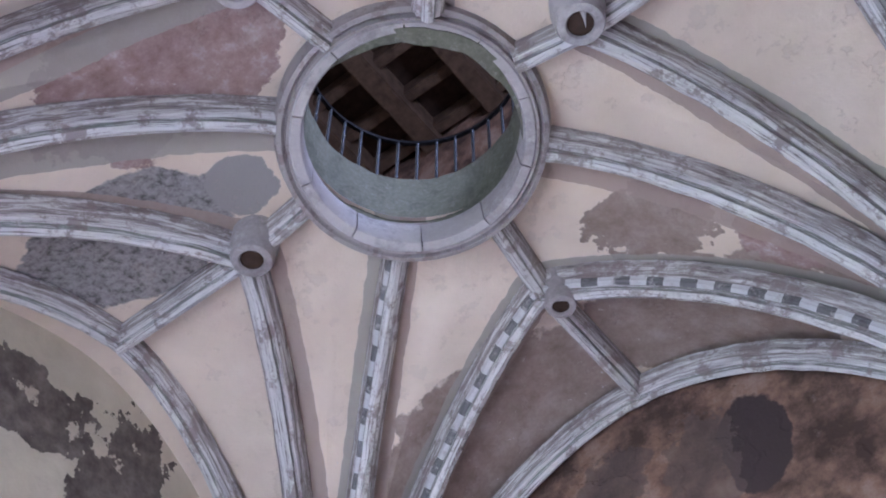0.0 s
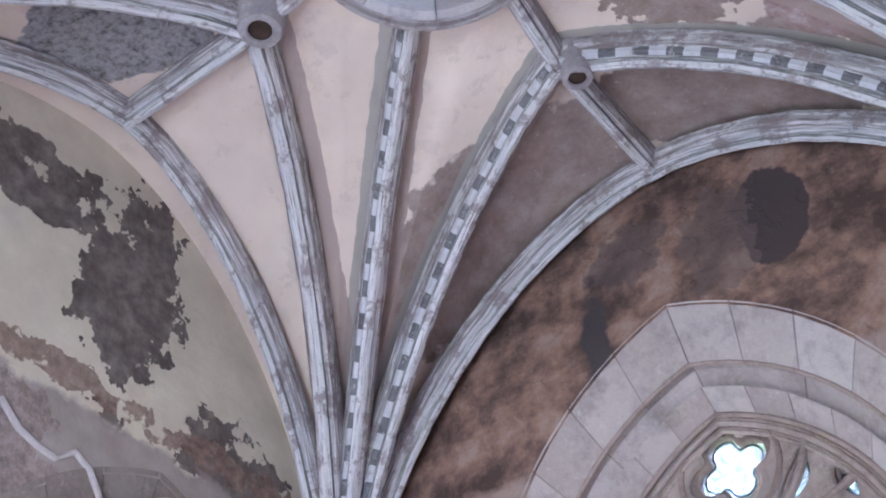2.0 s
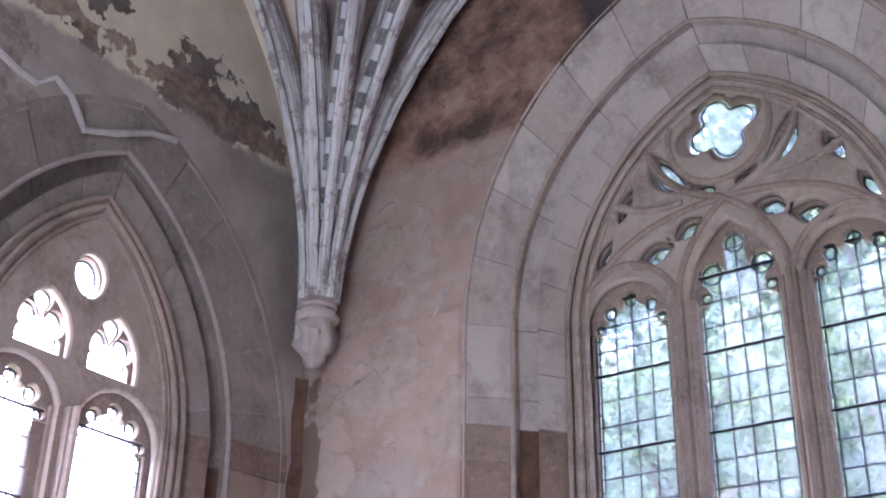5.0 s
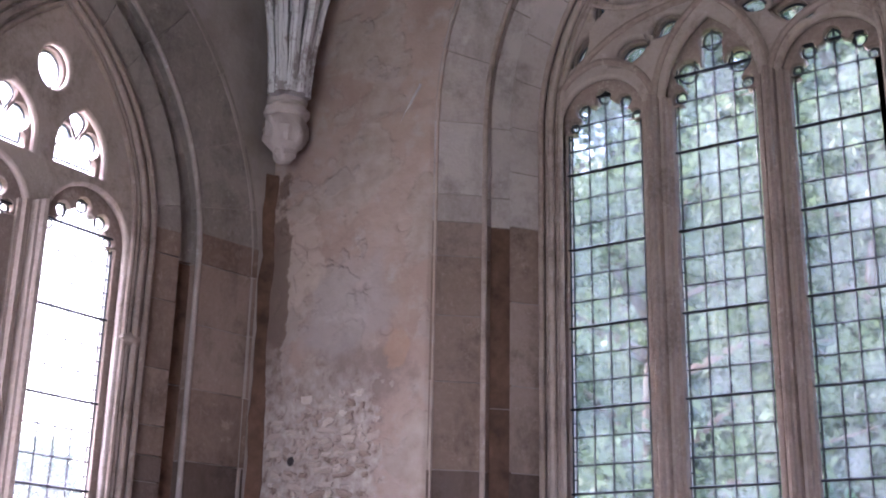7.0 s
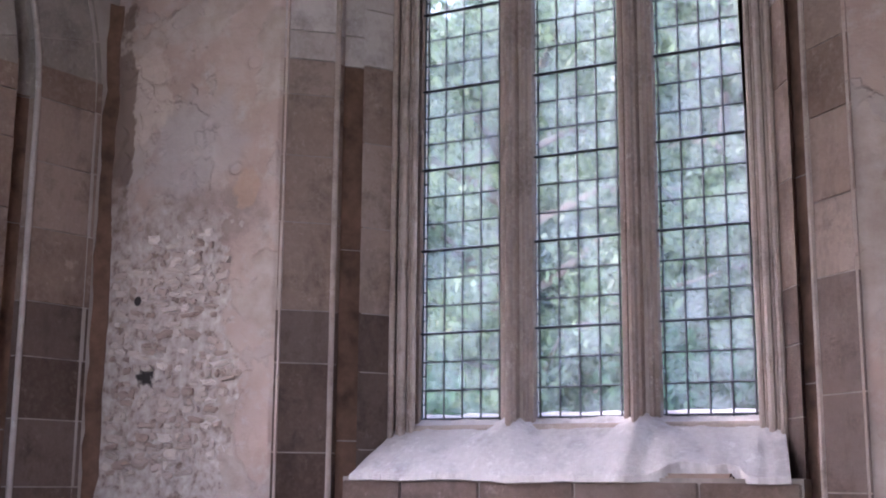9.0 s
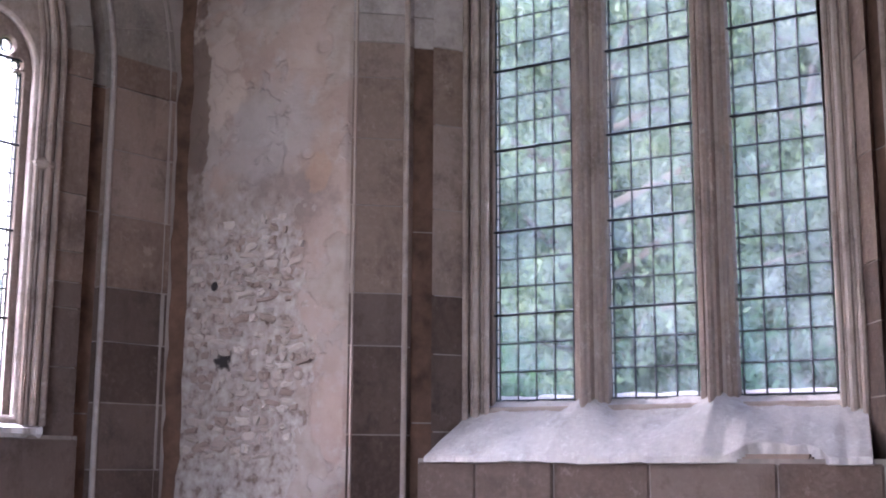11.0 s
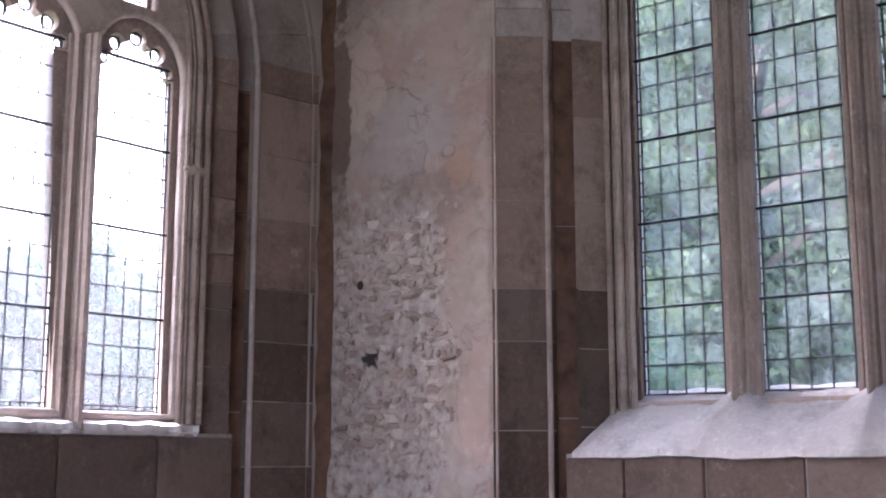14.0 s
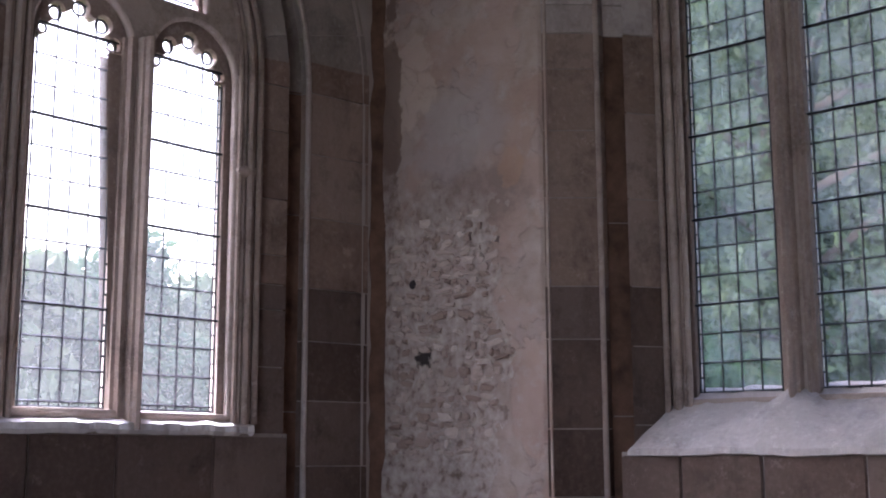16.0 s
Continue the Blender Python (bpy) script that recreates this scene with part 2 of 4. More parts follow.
def make_vault():
    m = Mat("limewashed_vault", 0.92)
    cream = m.ramp(m.noise(1.3), (0.3, (0.60, 0.48, 0.385)), (0.7, (0.73, 0.61, 0.505)))
    red = m.ramp(m.noise(7.0, 8.0, 0.7), (0.3, (0.21, 0.125, 0.11)), (0.55, (0.34, 0.235, 0.215)), (0.72, (0.50, 0.43, 0.42)))
    brown = m.ramp(m.noise(5.0, 8.0, 0.7), (0.3, (0.20, 0.14, 0.112)), (0.5, (0.285, 0.215, 0.18)), (0.7, (0.38, 0.30, 0.26)))
    grey = m.ramp(m.noise(20.0, 7.0, 0.7), (0.35, (0.10, 0.09, 0.085)), (0.5, (0.26, 0.24, 0.235)), (0.7, (0.36, 0.33, 0.32)))
    c = m.mix(m.blob((-0.15, -0.45, 7.2), (1.1, 0.62, 1.2), 0.08, 0.35, 3.0), cream, brown)
    c = m.mix(m.blob((1.55, -0.45, 7.2), (1.0, 0.5, 1.2), 0.08, 0.5, 3.0), c, brown)
    c = m.mix(m.blob((1.6, -1.25, 7.4), (0.42, 0.3, 0.6), 0.06, 0.9, 5.0), c, brown)
    c = m.mix(m.blob((2.2, -0.95, 7.2), (0.25, 0.2, 0.6), 0.06, 0.9, 5.0), c, red)
    c = m.mix(m.blob((-0.75, -1.0, 6.35), (0.62, 0.62, 0.45), 0.06, 0.45, 4.0), c, red)
    c = m.mix(m.blob((0.1, -3.7, 7.4), (0.75, 0.5, 0.8), 0.06, 0.5, 3.0), c, red)
    c = m.mix(m.blob((-1.0, -2.98, 7.3), (0.78, 0.50, 0.8), 0.06, 0.22, 3.0), c, grey)
    c = m.mix(m.blob((-0.2, -2.85, 7.5), (0.22, 0.22, 0.4), 0.06, 0.4, 5.0), c, (0.30, 0.275, 0.265))
    flake = m.ramp(m.noise(4.5, 9.0, 0.7, shift=(3, 3, 1)), (0.585, 0.0), (0.60, 1.0))
    c = m.mix(m.math("MULTIPLY", flake, 0.2), c, (0.44, 0.365, 0.33))
    m.bump(flake, 0.5, -0.01)
    fleck = m.ramp(m.noise(17.0, 9.0, 0.75, shift=(6, 1, 1)), (0.655, 0.0), (0.67, 1.0))
    c = m.mix(m.math("MULTIPLY", fleck, 0.8), c, (0.62, 0.57, 0.55))
    c = m.mix(m.ramp(m.noise(13.0, 8.0, 0.75), (0.64, 0.0), (0.72, 0.25)), c, (0.25, 0.18, 0.16))
    # brown and grey painted borders that follow the ribs
    u = m.math("ABSOLUTE", m.math("SUBTRACT", m.axis(0), CX))
    v = m.math("ABSOLUTE", m.math("SUBTRACT", m.axis(1), CY))
    wob = m.math("MULTIPLY", m.math("SUBTRACT", m.noise(7.0, 4.0), 0.5), 0.05)
    for k, ((ex, ey), edge) in enumerate((((0.54, 0.54), 0.155), ((0.0, 1.32), 0.15), ((1.20, 0.0), 0.15))):
        dx, dy = 2.45 - ex, 2.33 - ey
        ln = math.hypot(dx, dy)
        off = m.math("ADD", m.math("MULTIPLY", m.math("SUBTRACT", u, ex), dy / ln), m.math("MULTIPLY", m.math("SUBTRACT", v, ey), -dx / ln))
        side = m.math("GREATER_THAN", off, 0.0)
        band = m.math("LESS_THAN", m.math("ADD", m.math("ABSOLUTE", off), wob), edge)
        tone = m.mix(side, (0.335, 0.25, 0.215), (0.33, 0.30, 0.265))
        c = m.mix(m.math("MULTIPLY", band, 0.85), c, tone)
    m.bump(m.noise(4.0, 8.0, 0.65), 0.35, 0.04)
    m.bump(m.noise(45.0, 5.0), 0.25, 0.01)
    return m.done(c)


def make_rib(name, chequer):
    """Rib stone with worn limewash, and on some the rest of a painted chequer (u: metres along, v: round the moulding)."""
    m = Mat(name, 0.85)
    sp = m.node("ShaderNodeSeparateXYZ")
    m.link(m.node("ShaderNodeUVMap").outputs[0], sp.inputs[0])
    # one tone per moulding face: nose lightest, upright sides and outer edges darker
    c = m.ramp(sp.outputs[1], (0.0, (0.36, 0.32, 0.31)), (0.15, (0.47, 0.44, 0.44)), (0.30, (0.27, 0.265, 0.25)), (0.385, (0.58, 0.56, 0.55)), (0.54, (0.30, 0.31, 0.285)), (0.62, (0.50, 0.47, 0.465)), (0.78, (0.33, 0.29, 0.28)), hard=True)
    mp = m.node("ShaderNodeMapping")
    mp.inputs["Scale"].default_value = (1.5, 15.0, 1.0)
    m.link(m.node("ShaderNodeUVMap").outputs[0], mp.inputs["Vector"])
    streak = m.node("ShaderNodeTexNoise", Scale=1.6, Detail=8.0, Roughness=0.75)
    m.link(mp.outputs[0], streak.inputs["Vector"])
    c = m.mix(m.ramp(streak.outputs["Fac"], (0.51, 0.0), (0.56, 0.9)), c, (0.66, 0.64, 0.63))
    c = m.mix(m.ramp(streak.outputs["Fac"], (0.40, 0.9), (0.46, 0.0)), c, (0.15, 0.125, 0.12))
    c = m.mix(m.ramp(m.noise(6.0, 9.0, 0.75, shift=(1, 4, 2)), (0.52, 0.0), (0.58, 0.8)), c, (0.24, 0.19, 0.18))
    if chequer:
        step = m.math("LESS_THAN", m.math("FRACT", m.math("MULTIPLY", sp.outputs[0], 4.6)), 0.5)
        band = m.math("MULTIPLY", m.math("GREATER_THAN", sp.outputs[1], 0.60), m.math("LESS_THAN", sp.outputs[1], 0.775))
        if chequer > 1:
            band = m.math("MAXIMUM", band, m.math("MULTIPLY", m.math("GREATER_THAN", sp.outputs[1], 0.14), m.math("LESS_THAN", sp.outputs[1], 0.30)))
        c = m.mix(m.math("MULTIPLY", band, 0.8), c, m.mix(step, (0.60, 0.59, 0.60), (0.085, 0.08, 0.085)))
        c = m.mix(m.ramp(m.noise(14.0, 8.0, 0.75), (0.54, 0.0), (0.62, 0.8)), c, (0.42, 0.39, 0.38))
    m.bump(m.noise(50.0, 5.0), 0.4, 0.01)
    return m.done(c)


def make_plain(name, color, rough=0.8, spread=0.25, scale=12.0, metal=0.0):
    m = Mat(name, rough)
    m.b.inputs["Metallic"].default_value = metal
    c = m.ramp(m.noise(scale), (0.3, tuple(x * (1 - spread) for x in color)), (0.7, tuple(min(1, x * (1 + spread)) for x in color)))
    m.bump(m.noise(scale * 5), 0.25, 0.008)
    return m.done(c)


def blend_in(m, shader, share):
    """Mixes a share of a second shader into the material."""
    mx = m.node("ShaderNodeMixShader", Fac=share)
    out = m.t.nodes["Material Output"]
    m.link(m.b.outputs[0], mx.inputs[1])
    m.link(shader.outputs[0], mx.inputs[2])
    m.link(mx.outputs[0], out.inputs["Surface"])
    return mx


def make_leaf(name, dark, light):
    m = Mat(name, 0.6)
    c = m.mix(0.5, m.ramp(m.noise(1.2), (0.35, dark), (0.65, light)), m.ramp(m.node("ShaderNodeNewGeometry").outputs["Random Per Island"], (0.0, dark), (1.0, light)))
    thin = m.node("ShaderNodeBsdfTranslucent")
    m.link(c, thin.inputs["Color"])
    blend_in(m, thin, 0.45)
    return m.done(c)


def make_glass(name, rough, dusty):
    """Old uneven glass under a film of dust."""
    m = Mat(name, rough)
    m.b.inputs["Transmission Weight"].default_value = 1.0
    m.b.inputs["IOR"].default_value = 1.12
    m.b.inputs["Base Color"].default_value = (0.96, 0.98, 0.98, 1)
    m.bump(m.noise(9.0, 2.0), 0.25, 0.02)
    dust = m.node("ShaderNodeBsdfTranslucent", Color=(0.78, 0.82, 0.86, 1))
    mx = blend_in(m, dust, 0.2)
    m.link(m.ramp(m.math("ADD", m.noise(5.0, 7.0, 0.7), m.math("MULTIPLY", m.math("SUBTRACT", m.tint(), 0.5), 0.12)), (0.38, 0.02), (0.72, dusty)), mx.inputs[0])
    return m.m


PLASTER_N, PLASTER_W, VAULT, RIB = make_plaster_north(), make_plaster_west(), make_vault(), make_rib("limewashed_rib_stone", 0)
RIB_ONE, RIB_TWO = make_rib("chequered_rib_stone", 1), make_rib("twice_chequered_rib_stone", 2)
RUST_BROWN = make_plain("rust_brown_stone", (0.125, 0.068, 0.045), 0.9, 0.5, 7.0)
PLASTER = make_plain("grey_plaster", (0.36, 0.31, 0.28), 0.9)
RING_STONE = make_ashlar("ring_stone", (0.31, 0.27, 0.27), (0.43, 0.39, 0.385), (0.55, 0.52, 0.515))
SHAFT = make_ashlar("green_stained_stone", (0.075, 0.08, 0.048), (0.18, 0.175, 0.135), (0.32, 0.31, 0.27))
OAK = make_plain("old_oak", (0.095, 0.058, 0.038), 0.75, 0.4, 9.0)
BOARD = make_plain("dark_boards", (0.05, 0.028, 0.019), 0.8, 0.4, 9.0)
IRON = make_plain("black_iron", (0.035, 0.035, 0.04), 0.35, 0.3, 20.0, 0.8)
STEEL = make_plain("worn_steel", (0.30, 0.33, 0.38), 0.25, 0.3, 20.0, 0.9)
LEAD = make_plain("lead", (0.055, 0.058, 0.062), 0.55, 0.3, 30.0, 0.5)
FLOOR = make_plain("flagstones", (0.27, 0.24, 0.215), 0.8, 0.3, 4.0)
MORTAR = make_plain("lime_mortar", (0.25, 0.205, 0.178), 0.95, 0.2, 15.0)
GLASS = make_glass("old_glass", 0.065, 0.16)
GLASS_W = make_glass("cleaner_glass", 0.02, 0.022)
BARK = make_plain("bark", (0.10, 0.08, 0.065), 0.9, 0.4, 8.0)
LEAF = make_leaf("leaves", (0.033, 0.064, 0.033), (0.14, 0.19, 0.105))
HEDGE = make_leaf("hedge_leaves", (0.03, 0.075, 0.038), (0.075, 0.15, 0.075))
GRASS = make_plain("grass", (0.07, 0.11, 0.035), 0.9, 0.4, 0.8)

# ---- shape helpers ----


def part(name, bm, material, parent=None, label=""):
    me = bpy.data.meshes.new(name)
    bmesh.ops.recalc_face_normals(bm, faces=bm.faces)
    bm.to_mesh(me)
    bm.free()
    return put(name, me, material, parent, label)


def put(name, me, material, parent=None, label=""):
    if not me.materials:
        me.materials.append(material)
    ob = new(name, me)
    ob.parent = parent
    return tagged(ob, label)


def smooth(ob, limit=40):
    ob.data.polygons.foreach_set("use_smooth", [True] * len(ob.data.polygons))
    ob.data.set_sharp_from_angle(angle=radians(limit))
    return ob


def box(bm, lo, hi):
    vs = [bm.verts.new((x, y, z)) for x in (lo[0], hi[0]) for y in (lo[1], hi[1]) for z in (lo[2], hi[2])]
    for f in ((0, 1, 3, 2), (4, 6, 7, 5), (0, 4, 5, 1), (2, 3, 7, 6), (0, 2, 6, 4), (1, 5, 7, 3)):
        bm.faces.new([vs[i] for i in f])


def solid(name, lo, hi, material, parent=None, label="", bevel=0.0):
    bm = bmesh.new()
    box(bm, lo, hi)
    if bevel:
        bmesh.ops.bevel(bm, geom=bm.edges[:], offset=bevel, segments=2, affect="EDGES")
    return part(name, bm, material, parent, label)


def loft(bm, rings, closed=True, caps=True, uv=False):
    """Skins a row of rings of equal count."""
    rows = [[bm.verts.new(p) for p in ring] for ring in rings]
    n = len(rows[0])
    layer = bm.loops.layers.uv.new("UVMap") if uv else None
    run = [0.0]
    for a, b in zip(rings, rings[1:]):
        run.append(run[-1] + (Vector(b[0]) - Vector(a[0])).length)
    for i, (a, b) in enumerate(zip(rows, rows[1:])):
        for j in range(n if closed else n - 1):
            f = bm.faces.new((a[j], a[(j + 1) % n], b[(j + 1) % n], b[j]))
            if uv:
                for lp, (u, v) in zip(f.loops, ((i, j), (i, j + 1), (i + 1, j + 1), (i + 1, j))):
                    lp[layer].uv = (run[u], v / n)
    if caps and closed:
        bm.faces.new(rows[0])
        bm.faces.new(rows[-1][::-1])


def sweep(bm, points, profile, up=Vector((0, 0, 1)), uv=False):
    """Sweeps a profile of (across, down) along points; down leads away from up."""
    pts = [Vector(p) for p in points]
    rings = []
    for i, p in enumerate(pts):
        along = (pts[min(i + 1, len(pts) - 1)] - pts[max(i - 1, 0)]).normalized()
        side = along.cross(up)
        side = side.normalized() if side.length > 1e-4 else Vector((1, 0, 0))
        over = side.cross(along).normalized()
        rings.append([p + side * a - over * d for a, d in profile])
    loft(bm, rings, uv=uv)


def tube_profile(r, n=8):
    return [(r * math.cos(2 * math.pi * i / n), r * math.sin(2 * math.pi * i / n)) for i in range(n)]


def lathe(bm, profile, centre, n=48):
    """Turns a closed profile of (radius, z) round the upright through centre."""
    rings = []
    for i in range(n + 1):
        a = 2 * math.pi * i / n
        rings.append([(centre[0] + r * math.cos(a), centre[1] + r * math.sin(a), z) for r, z in profile])
    loft(bm, rings, caps=False)
    bmesh.ops.remove_doubles(bm, verts=bm.verts[:], dist=1e-4)


def arch_point(cx, a, h, spring, side, f):
    """A point (u, z) of a pointed arch of half-width a and rise h; f runs from 0 at the spring to 1 at the apex; side -1 or 1."""
    r = (a * a + h * h) / (2 * a)
    top = math.atan2(h, r - a)
    an = top * f
    return cx + side * (a - r + r * math.cos(an)), spring + r * math.sin(an)


def arch_path(cx, a, h, spring, base, n=14):
    pts = [(cx - a, base)] + [arch_point(cx, a, h, spring, -1, i / n) for i in range(n + 1)]
    return pts + [arch_point(cx, a, h, spring, 1, i / n) for i in range(n - 1, -1, -1)] + [(cx + a, base)]


def on_north(u, z, d):
    """Place on the north wall: d metres into the wall."""
    return Vector((u, d, z))


def on_west(u, z, d):
    return Vector((-1.95 - d, u, z))


def wall_with_opening(name, place, lo, hi, z0, z1, hole, depth, material):
    bm = bmesh.new()
    loops = []
    for pts in ([(lo, z0), (hi, z0), (hi, z1), (lo, z1)], hole):
        vs = [bm.verts.new(place(u, z, 0)) for u, z in pts]
        loops += [bm.edges.new((vs[i], vs[(i + 1) % len(vs)])) for i in range(len(vs))]
    bmesh.ops.triangle_fill(bm, edges=loops, use_beauty=True)
    faces = bm.faces[:]
    made = bmesh.ops.extrude_face_region(bm, geom=faces)
    shift = place(0, 0, depth) - place(0, 0, 0)
    for v in [g for g in made["geom"] if isinstance(g, bmesh.types.BMVert)]:
        v.co += shift
    return tagged(part(name, bm, material), kind="structure")


def arch_stones(name, place, cx, spring, base, front, back, courses, vouss, depth, material, parent, joint=0.0035, crown=None, damp=None):
    """Blocks that line an arch. front, back: (half-width, rise, depth into the wall) of the two edges of the face."""
    def ring(side, f, z):
        out = []
        for a, h, d in (front, back):
            u, zz = (cx + side * a, z) if f is None else arch_point(cx, a, h, spring, side, f)
            out.append((u, zz, d))
        return out

    rnd = random.Random(len(name) + int(cx * 100) + int(front[0] * 100))
    for side in (-1, 1):
        cuts = [base]
        while cuts[-1] < spring - 0.25:
            cuts.append(min(spring, cuts[-1] + rnd.uniform(*courses)))
        cuts[-1] = spring
        if crown:
            cuts = sorted([k for k in cuts if abs(k - 3.86) > 0.12] + [3.86])
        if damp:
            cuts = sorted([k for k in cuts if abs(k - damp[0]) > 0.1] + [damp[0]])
        jobs = [[(None, a + joint), (None, b - joint)] for a, b in zip(cuts, cuts[1:])]
        for i in range(vouss):
            f0, f1 = i / vouss + joint / 2, (i + 1) / vouss - joint / 2
            jobs.append([(f0 + (f1 - f0) * k / 3, 0) for k in range(4)])
        bed = bmesh.new()
        rings = []
        for f, z in [(None, base), (None, spring)] + [(k / 18, 0) for k in range(1, 19)]:
            (u1, za, d1), (u2, zb, d2) = ring(side, f, z)
            u1, u2 = u1 - side * 0.004, u2 + side * 0.004
            rings.append([place(u1, za, d1 + 0.014), place(u2, zb, d2 + 0.005), place(u2, zb, max(d1, d2) + depth), place(u1, za, max(d1, d2) + depth)])
        loft(bed, rings)
        part("mortar", bed, MORTAR, parent)
        for job in jobs:
            bm = bmesh.new()
            rings = []
            off = rnd.uniform(-0.003, 0.003)
            for f, z in job:
                (u1, z1, d1), (u2, z2, d2) = ring(side, f, z)
                back_d = max(d1, d2) + depth
                rings.append([place(u1, z1, d1 + off), place(u2, z2, d2 + off), place(u2, z2, back_d), place(u1, z1, back_d)])
            loft(bm, rings)
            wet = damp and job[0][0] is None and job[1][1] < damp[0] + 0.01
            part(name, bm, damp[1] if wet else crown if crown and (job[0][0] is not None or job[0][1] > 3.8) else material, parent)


def arch_roll(name, place, cx, a, h, spring, base, d, r, material, parent, n=16):
    bm = bmesh.new()
    pts = [place(u, z, d) for u, z in arch_path(cx, a, h, spring, base, n)]
    normal = place(0, 0, 1) - place(0, 0, 0)
    sweep(bm, pts, tube_profile(r, 8), up=normal)
    return smooth(part(name, bm, material, parent))

# ---- the room ----
X0, X1, Y0, Y1 = -1.95, 3.45, 0.0, -5.35
CROWN = 7.52
NX, NSPRING = 0.65, 4.45
WY, WSPRING, WC = -1.56, 3.68, -1.50

wall_north = wall_with_opening("wall_north", on_north, X0 - 0.9, X1 + 0.9, -0.2, 13.0, arch_path(NX, 1.40, 1.95, NSPRING, 0.3), 0.85, PLASTER_N)
tagged(wall_north, "pink and brown stained plaster wall with a tall window", "wall")
wall_west = wall_with_opening("wall_west", on_west, -7.0, 0.0, -0.2, 13.0, arch_path(WC, 1.36, 1.82, WSPRING, 0.3), 0.75, PLASTER_W)
tagged(wall_west, "cream peeling plaster wall over grey stone", "wall")
wall_east = tagged(solid("wall_east", (X1, -7.0, -0.2), (X1 + 0.6, Y0, 9.0), PLASTER), "plain plastered stone wall", "wall", kind="structure")
east_top = tagged(solid("wall_east_upper", (X1, -7.0, 9.0), (X1 + 0.6, -3.3, 13.0), PLASTER), "plain upper wall beside a louvre", "wall", kind="structure")
tagged(solid("wall_east_belfry", (X1, -1.9, 9.0), (X1 + 0.6, Y0, 13.0), PLASTER), "plain upper wall beside a louvre", "wall", kind="structure")
tagged(solid("wall_east_head", (X1, -3.3, 10.4), (X1 + 0.6, -1.9, 13.0), PLASTER), "plain upper wall over a louvre", "wall", kind="structure")
# south side: an archway added to let fill light in below, solid above
tagged(solid("wall_south_side", (-2.6, -6.9, -0.2), (-0.15, -6.3, 5.6), PLASTER), "plain wall beside the archway", "wall", kind="structure")
tagged(solid("wall_south_end", (2.15, -6.9, -0.2), (X1, -6.3, 5.6), PLASTER), "plain wall beside the archway", "wall", kind="structure")
tagged(solid("wall_south_head", (-0.15, -6.9, 5.3), (2.15, -6.3, 5.6), PLASTER), "plain wall over the archway", "wall", kind="structure")
tagged(solid("wall_south_upper", (X0, -5.6, 5.6), (X1, Y1, 13.0), PLASTER), "plain wall over the porch", "wall", kind="structure")
tagged(solid("ceiling_porch", (X0, -6.9, 5.6), (X1, -5.6, 5.9), PLASTER), "plain plastered porch ceiling", "ceiling", kind="structure")
floor = tagged(solid("floor", (X0, -6.9, -0.2), (X1, Y0, 0.0), FLOOR), "worn stone floor", "floor", kind="structure")


# ---- vault ----
PW = 1.75
CORNERS = [((X0 + 0.22, Y0 - 0.17), (-1, 1)), ((X1 - 0.19, Y0 - 0.17), (1, 1)), ((X0 + 0.22, Y1 + 0.17), (-1, -1)), ((X1 - 0.19, Y1 + 0.17), (1, -1))]
RING_OUT = 0.74
RX, RY = 0.845, -2.54  # middle of the ring
ZS = 4.72
BOSS = {(0, 1): (CX, -1.16), (-1, 0): (-0.50, CY), (1, 0): (1.97, CY), (0, -1): (CX, -3.84)}
HOLE = {(0, 1): (0.84, -1.10), (-1, 0): (-0.39, -2.52), (1, 0): (2.0, -2.59)}
APEX = {(0, 1): (CX, -0.06), (-1, 0): (-1.62, CY), (1, 0): (X1 - 0.22, CY), (0, -1): (CX, Y1 + 0.06)}


def rib_curve(start, end, z0, z1, n=26):
    pts = []
    for i in range(n + 1):
        f = math.pi / 2 * i / n
        s, h = 1 - max(0.0, math.cos(f)) ** (2 / PW), math.sin(f) ** (2 / PW)
        pts.append(Vector((start[0] + (end[0] - start[0]) * s, start[1] + (end[1] - start[1]) * s, z0 + (z1 - z0) * h)))
    return pts


def web_edge(sx, sy):
    """The line on which a corner's web ends: wall apex, ridge, ring, ridge, wall apex."""
    a, b = (0, sy), (sx, 0)
    pts = []
    wall_a, wall_b = (APEX[a][0], Y0 if sy > 0 else Y1), (X0 if sx < 0 else X1, APEX[b][1])
    ring_a, ring_b = (RX, RY + sy * (RING_OUT - 0.08)), (RX + sx * (RING_OUT - 0.08), RY)
    for p, q, n in ((wall_a, BOSS[a], 8), (BOSS[a], ring_a, 4)):
        pts += [(p[0] + (q[0] - p[0]) * i / n, p[1] + (q[1] - p[1]) * i / n) for i in range(n)]
    for i in range(13):
        an = math.pi / 2 * i / 12
        pts.append((RX + sx * (RING_OUT - 0.08) * math.sin(an), RY + sy * (RING_OUT - 0.08) * math.cos(an)))
    for p, q, n in ((ring_b, BOSS[b], 4), (BOSS[b], wall_b, 8)):
        pts += [(p[0] + (q[0] - p[0]) * i / n, p[1] + (q[1] - p[1]) * i / n) for i in range(1, n + 1)]
    return pts


bm = bmesh.new()
for (px, py), (sx, sy) in CORNERS:
    wx, wy = (X0 if sx < 0 else X1), (Y0 if sy > 0 else Y1)
    rows = [[bm.verts.new(p + Vector((0, 0, 0.0))) for p in rib_curve((wx, wy), e, ZS, CROWN + 0.10)] for e in web_edge(sx, sy)]
    for a, b in zip(rows, rows[1:]):
        for i in range(len(a) - 1):
            bm.faces.new((a[i], a[i + 1], b[i + 1], b[i]))
bmesh.ops.remove_doubles(bm, verts=bm.verts[:], dist=1e-4)
ceiling = part("ceiling", bm, VAULT)
smooth(ceiling, 50)
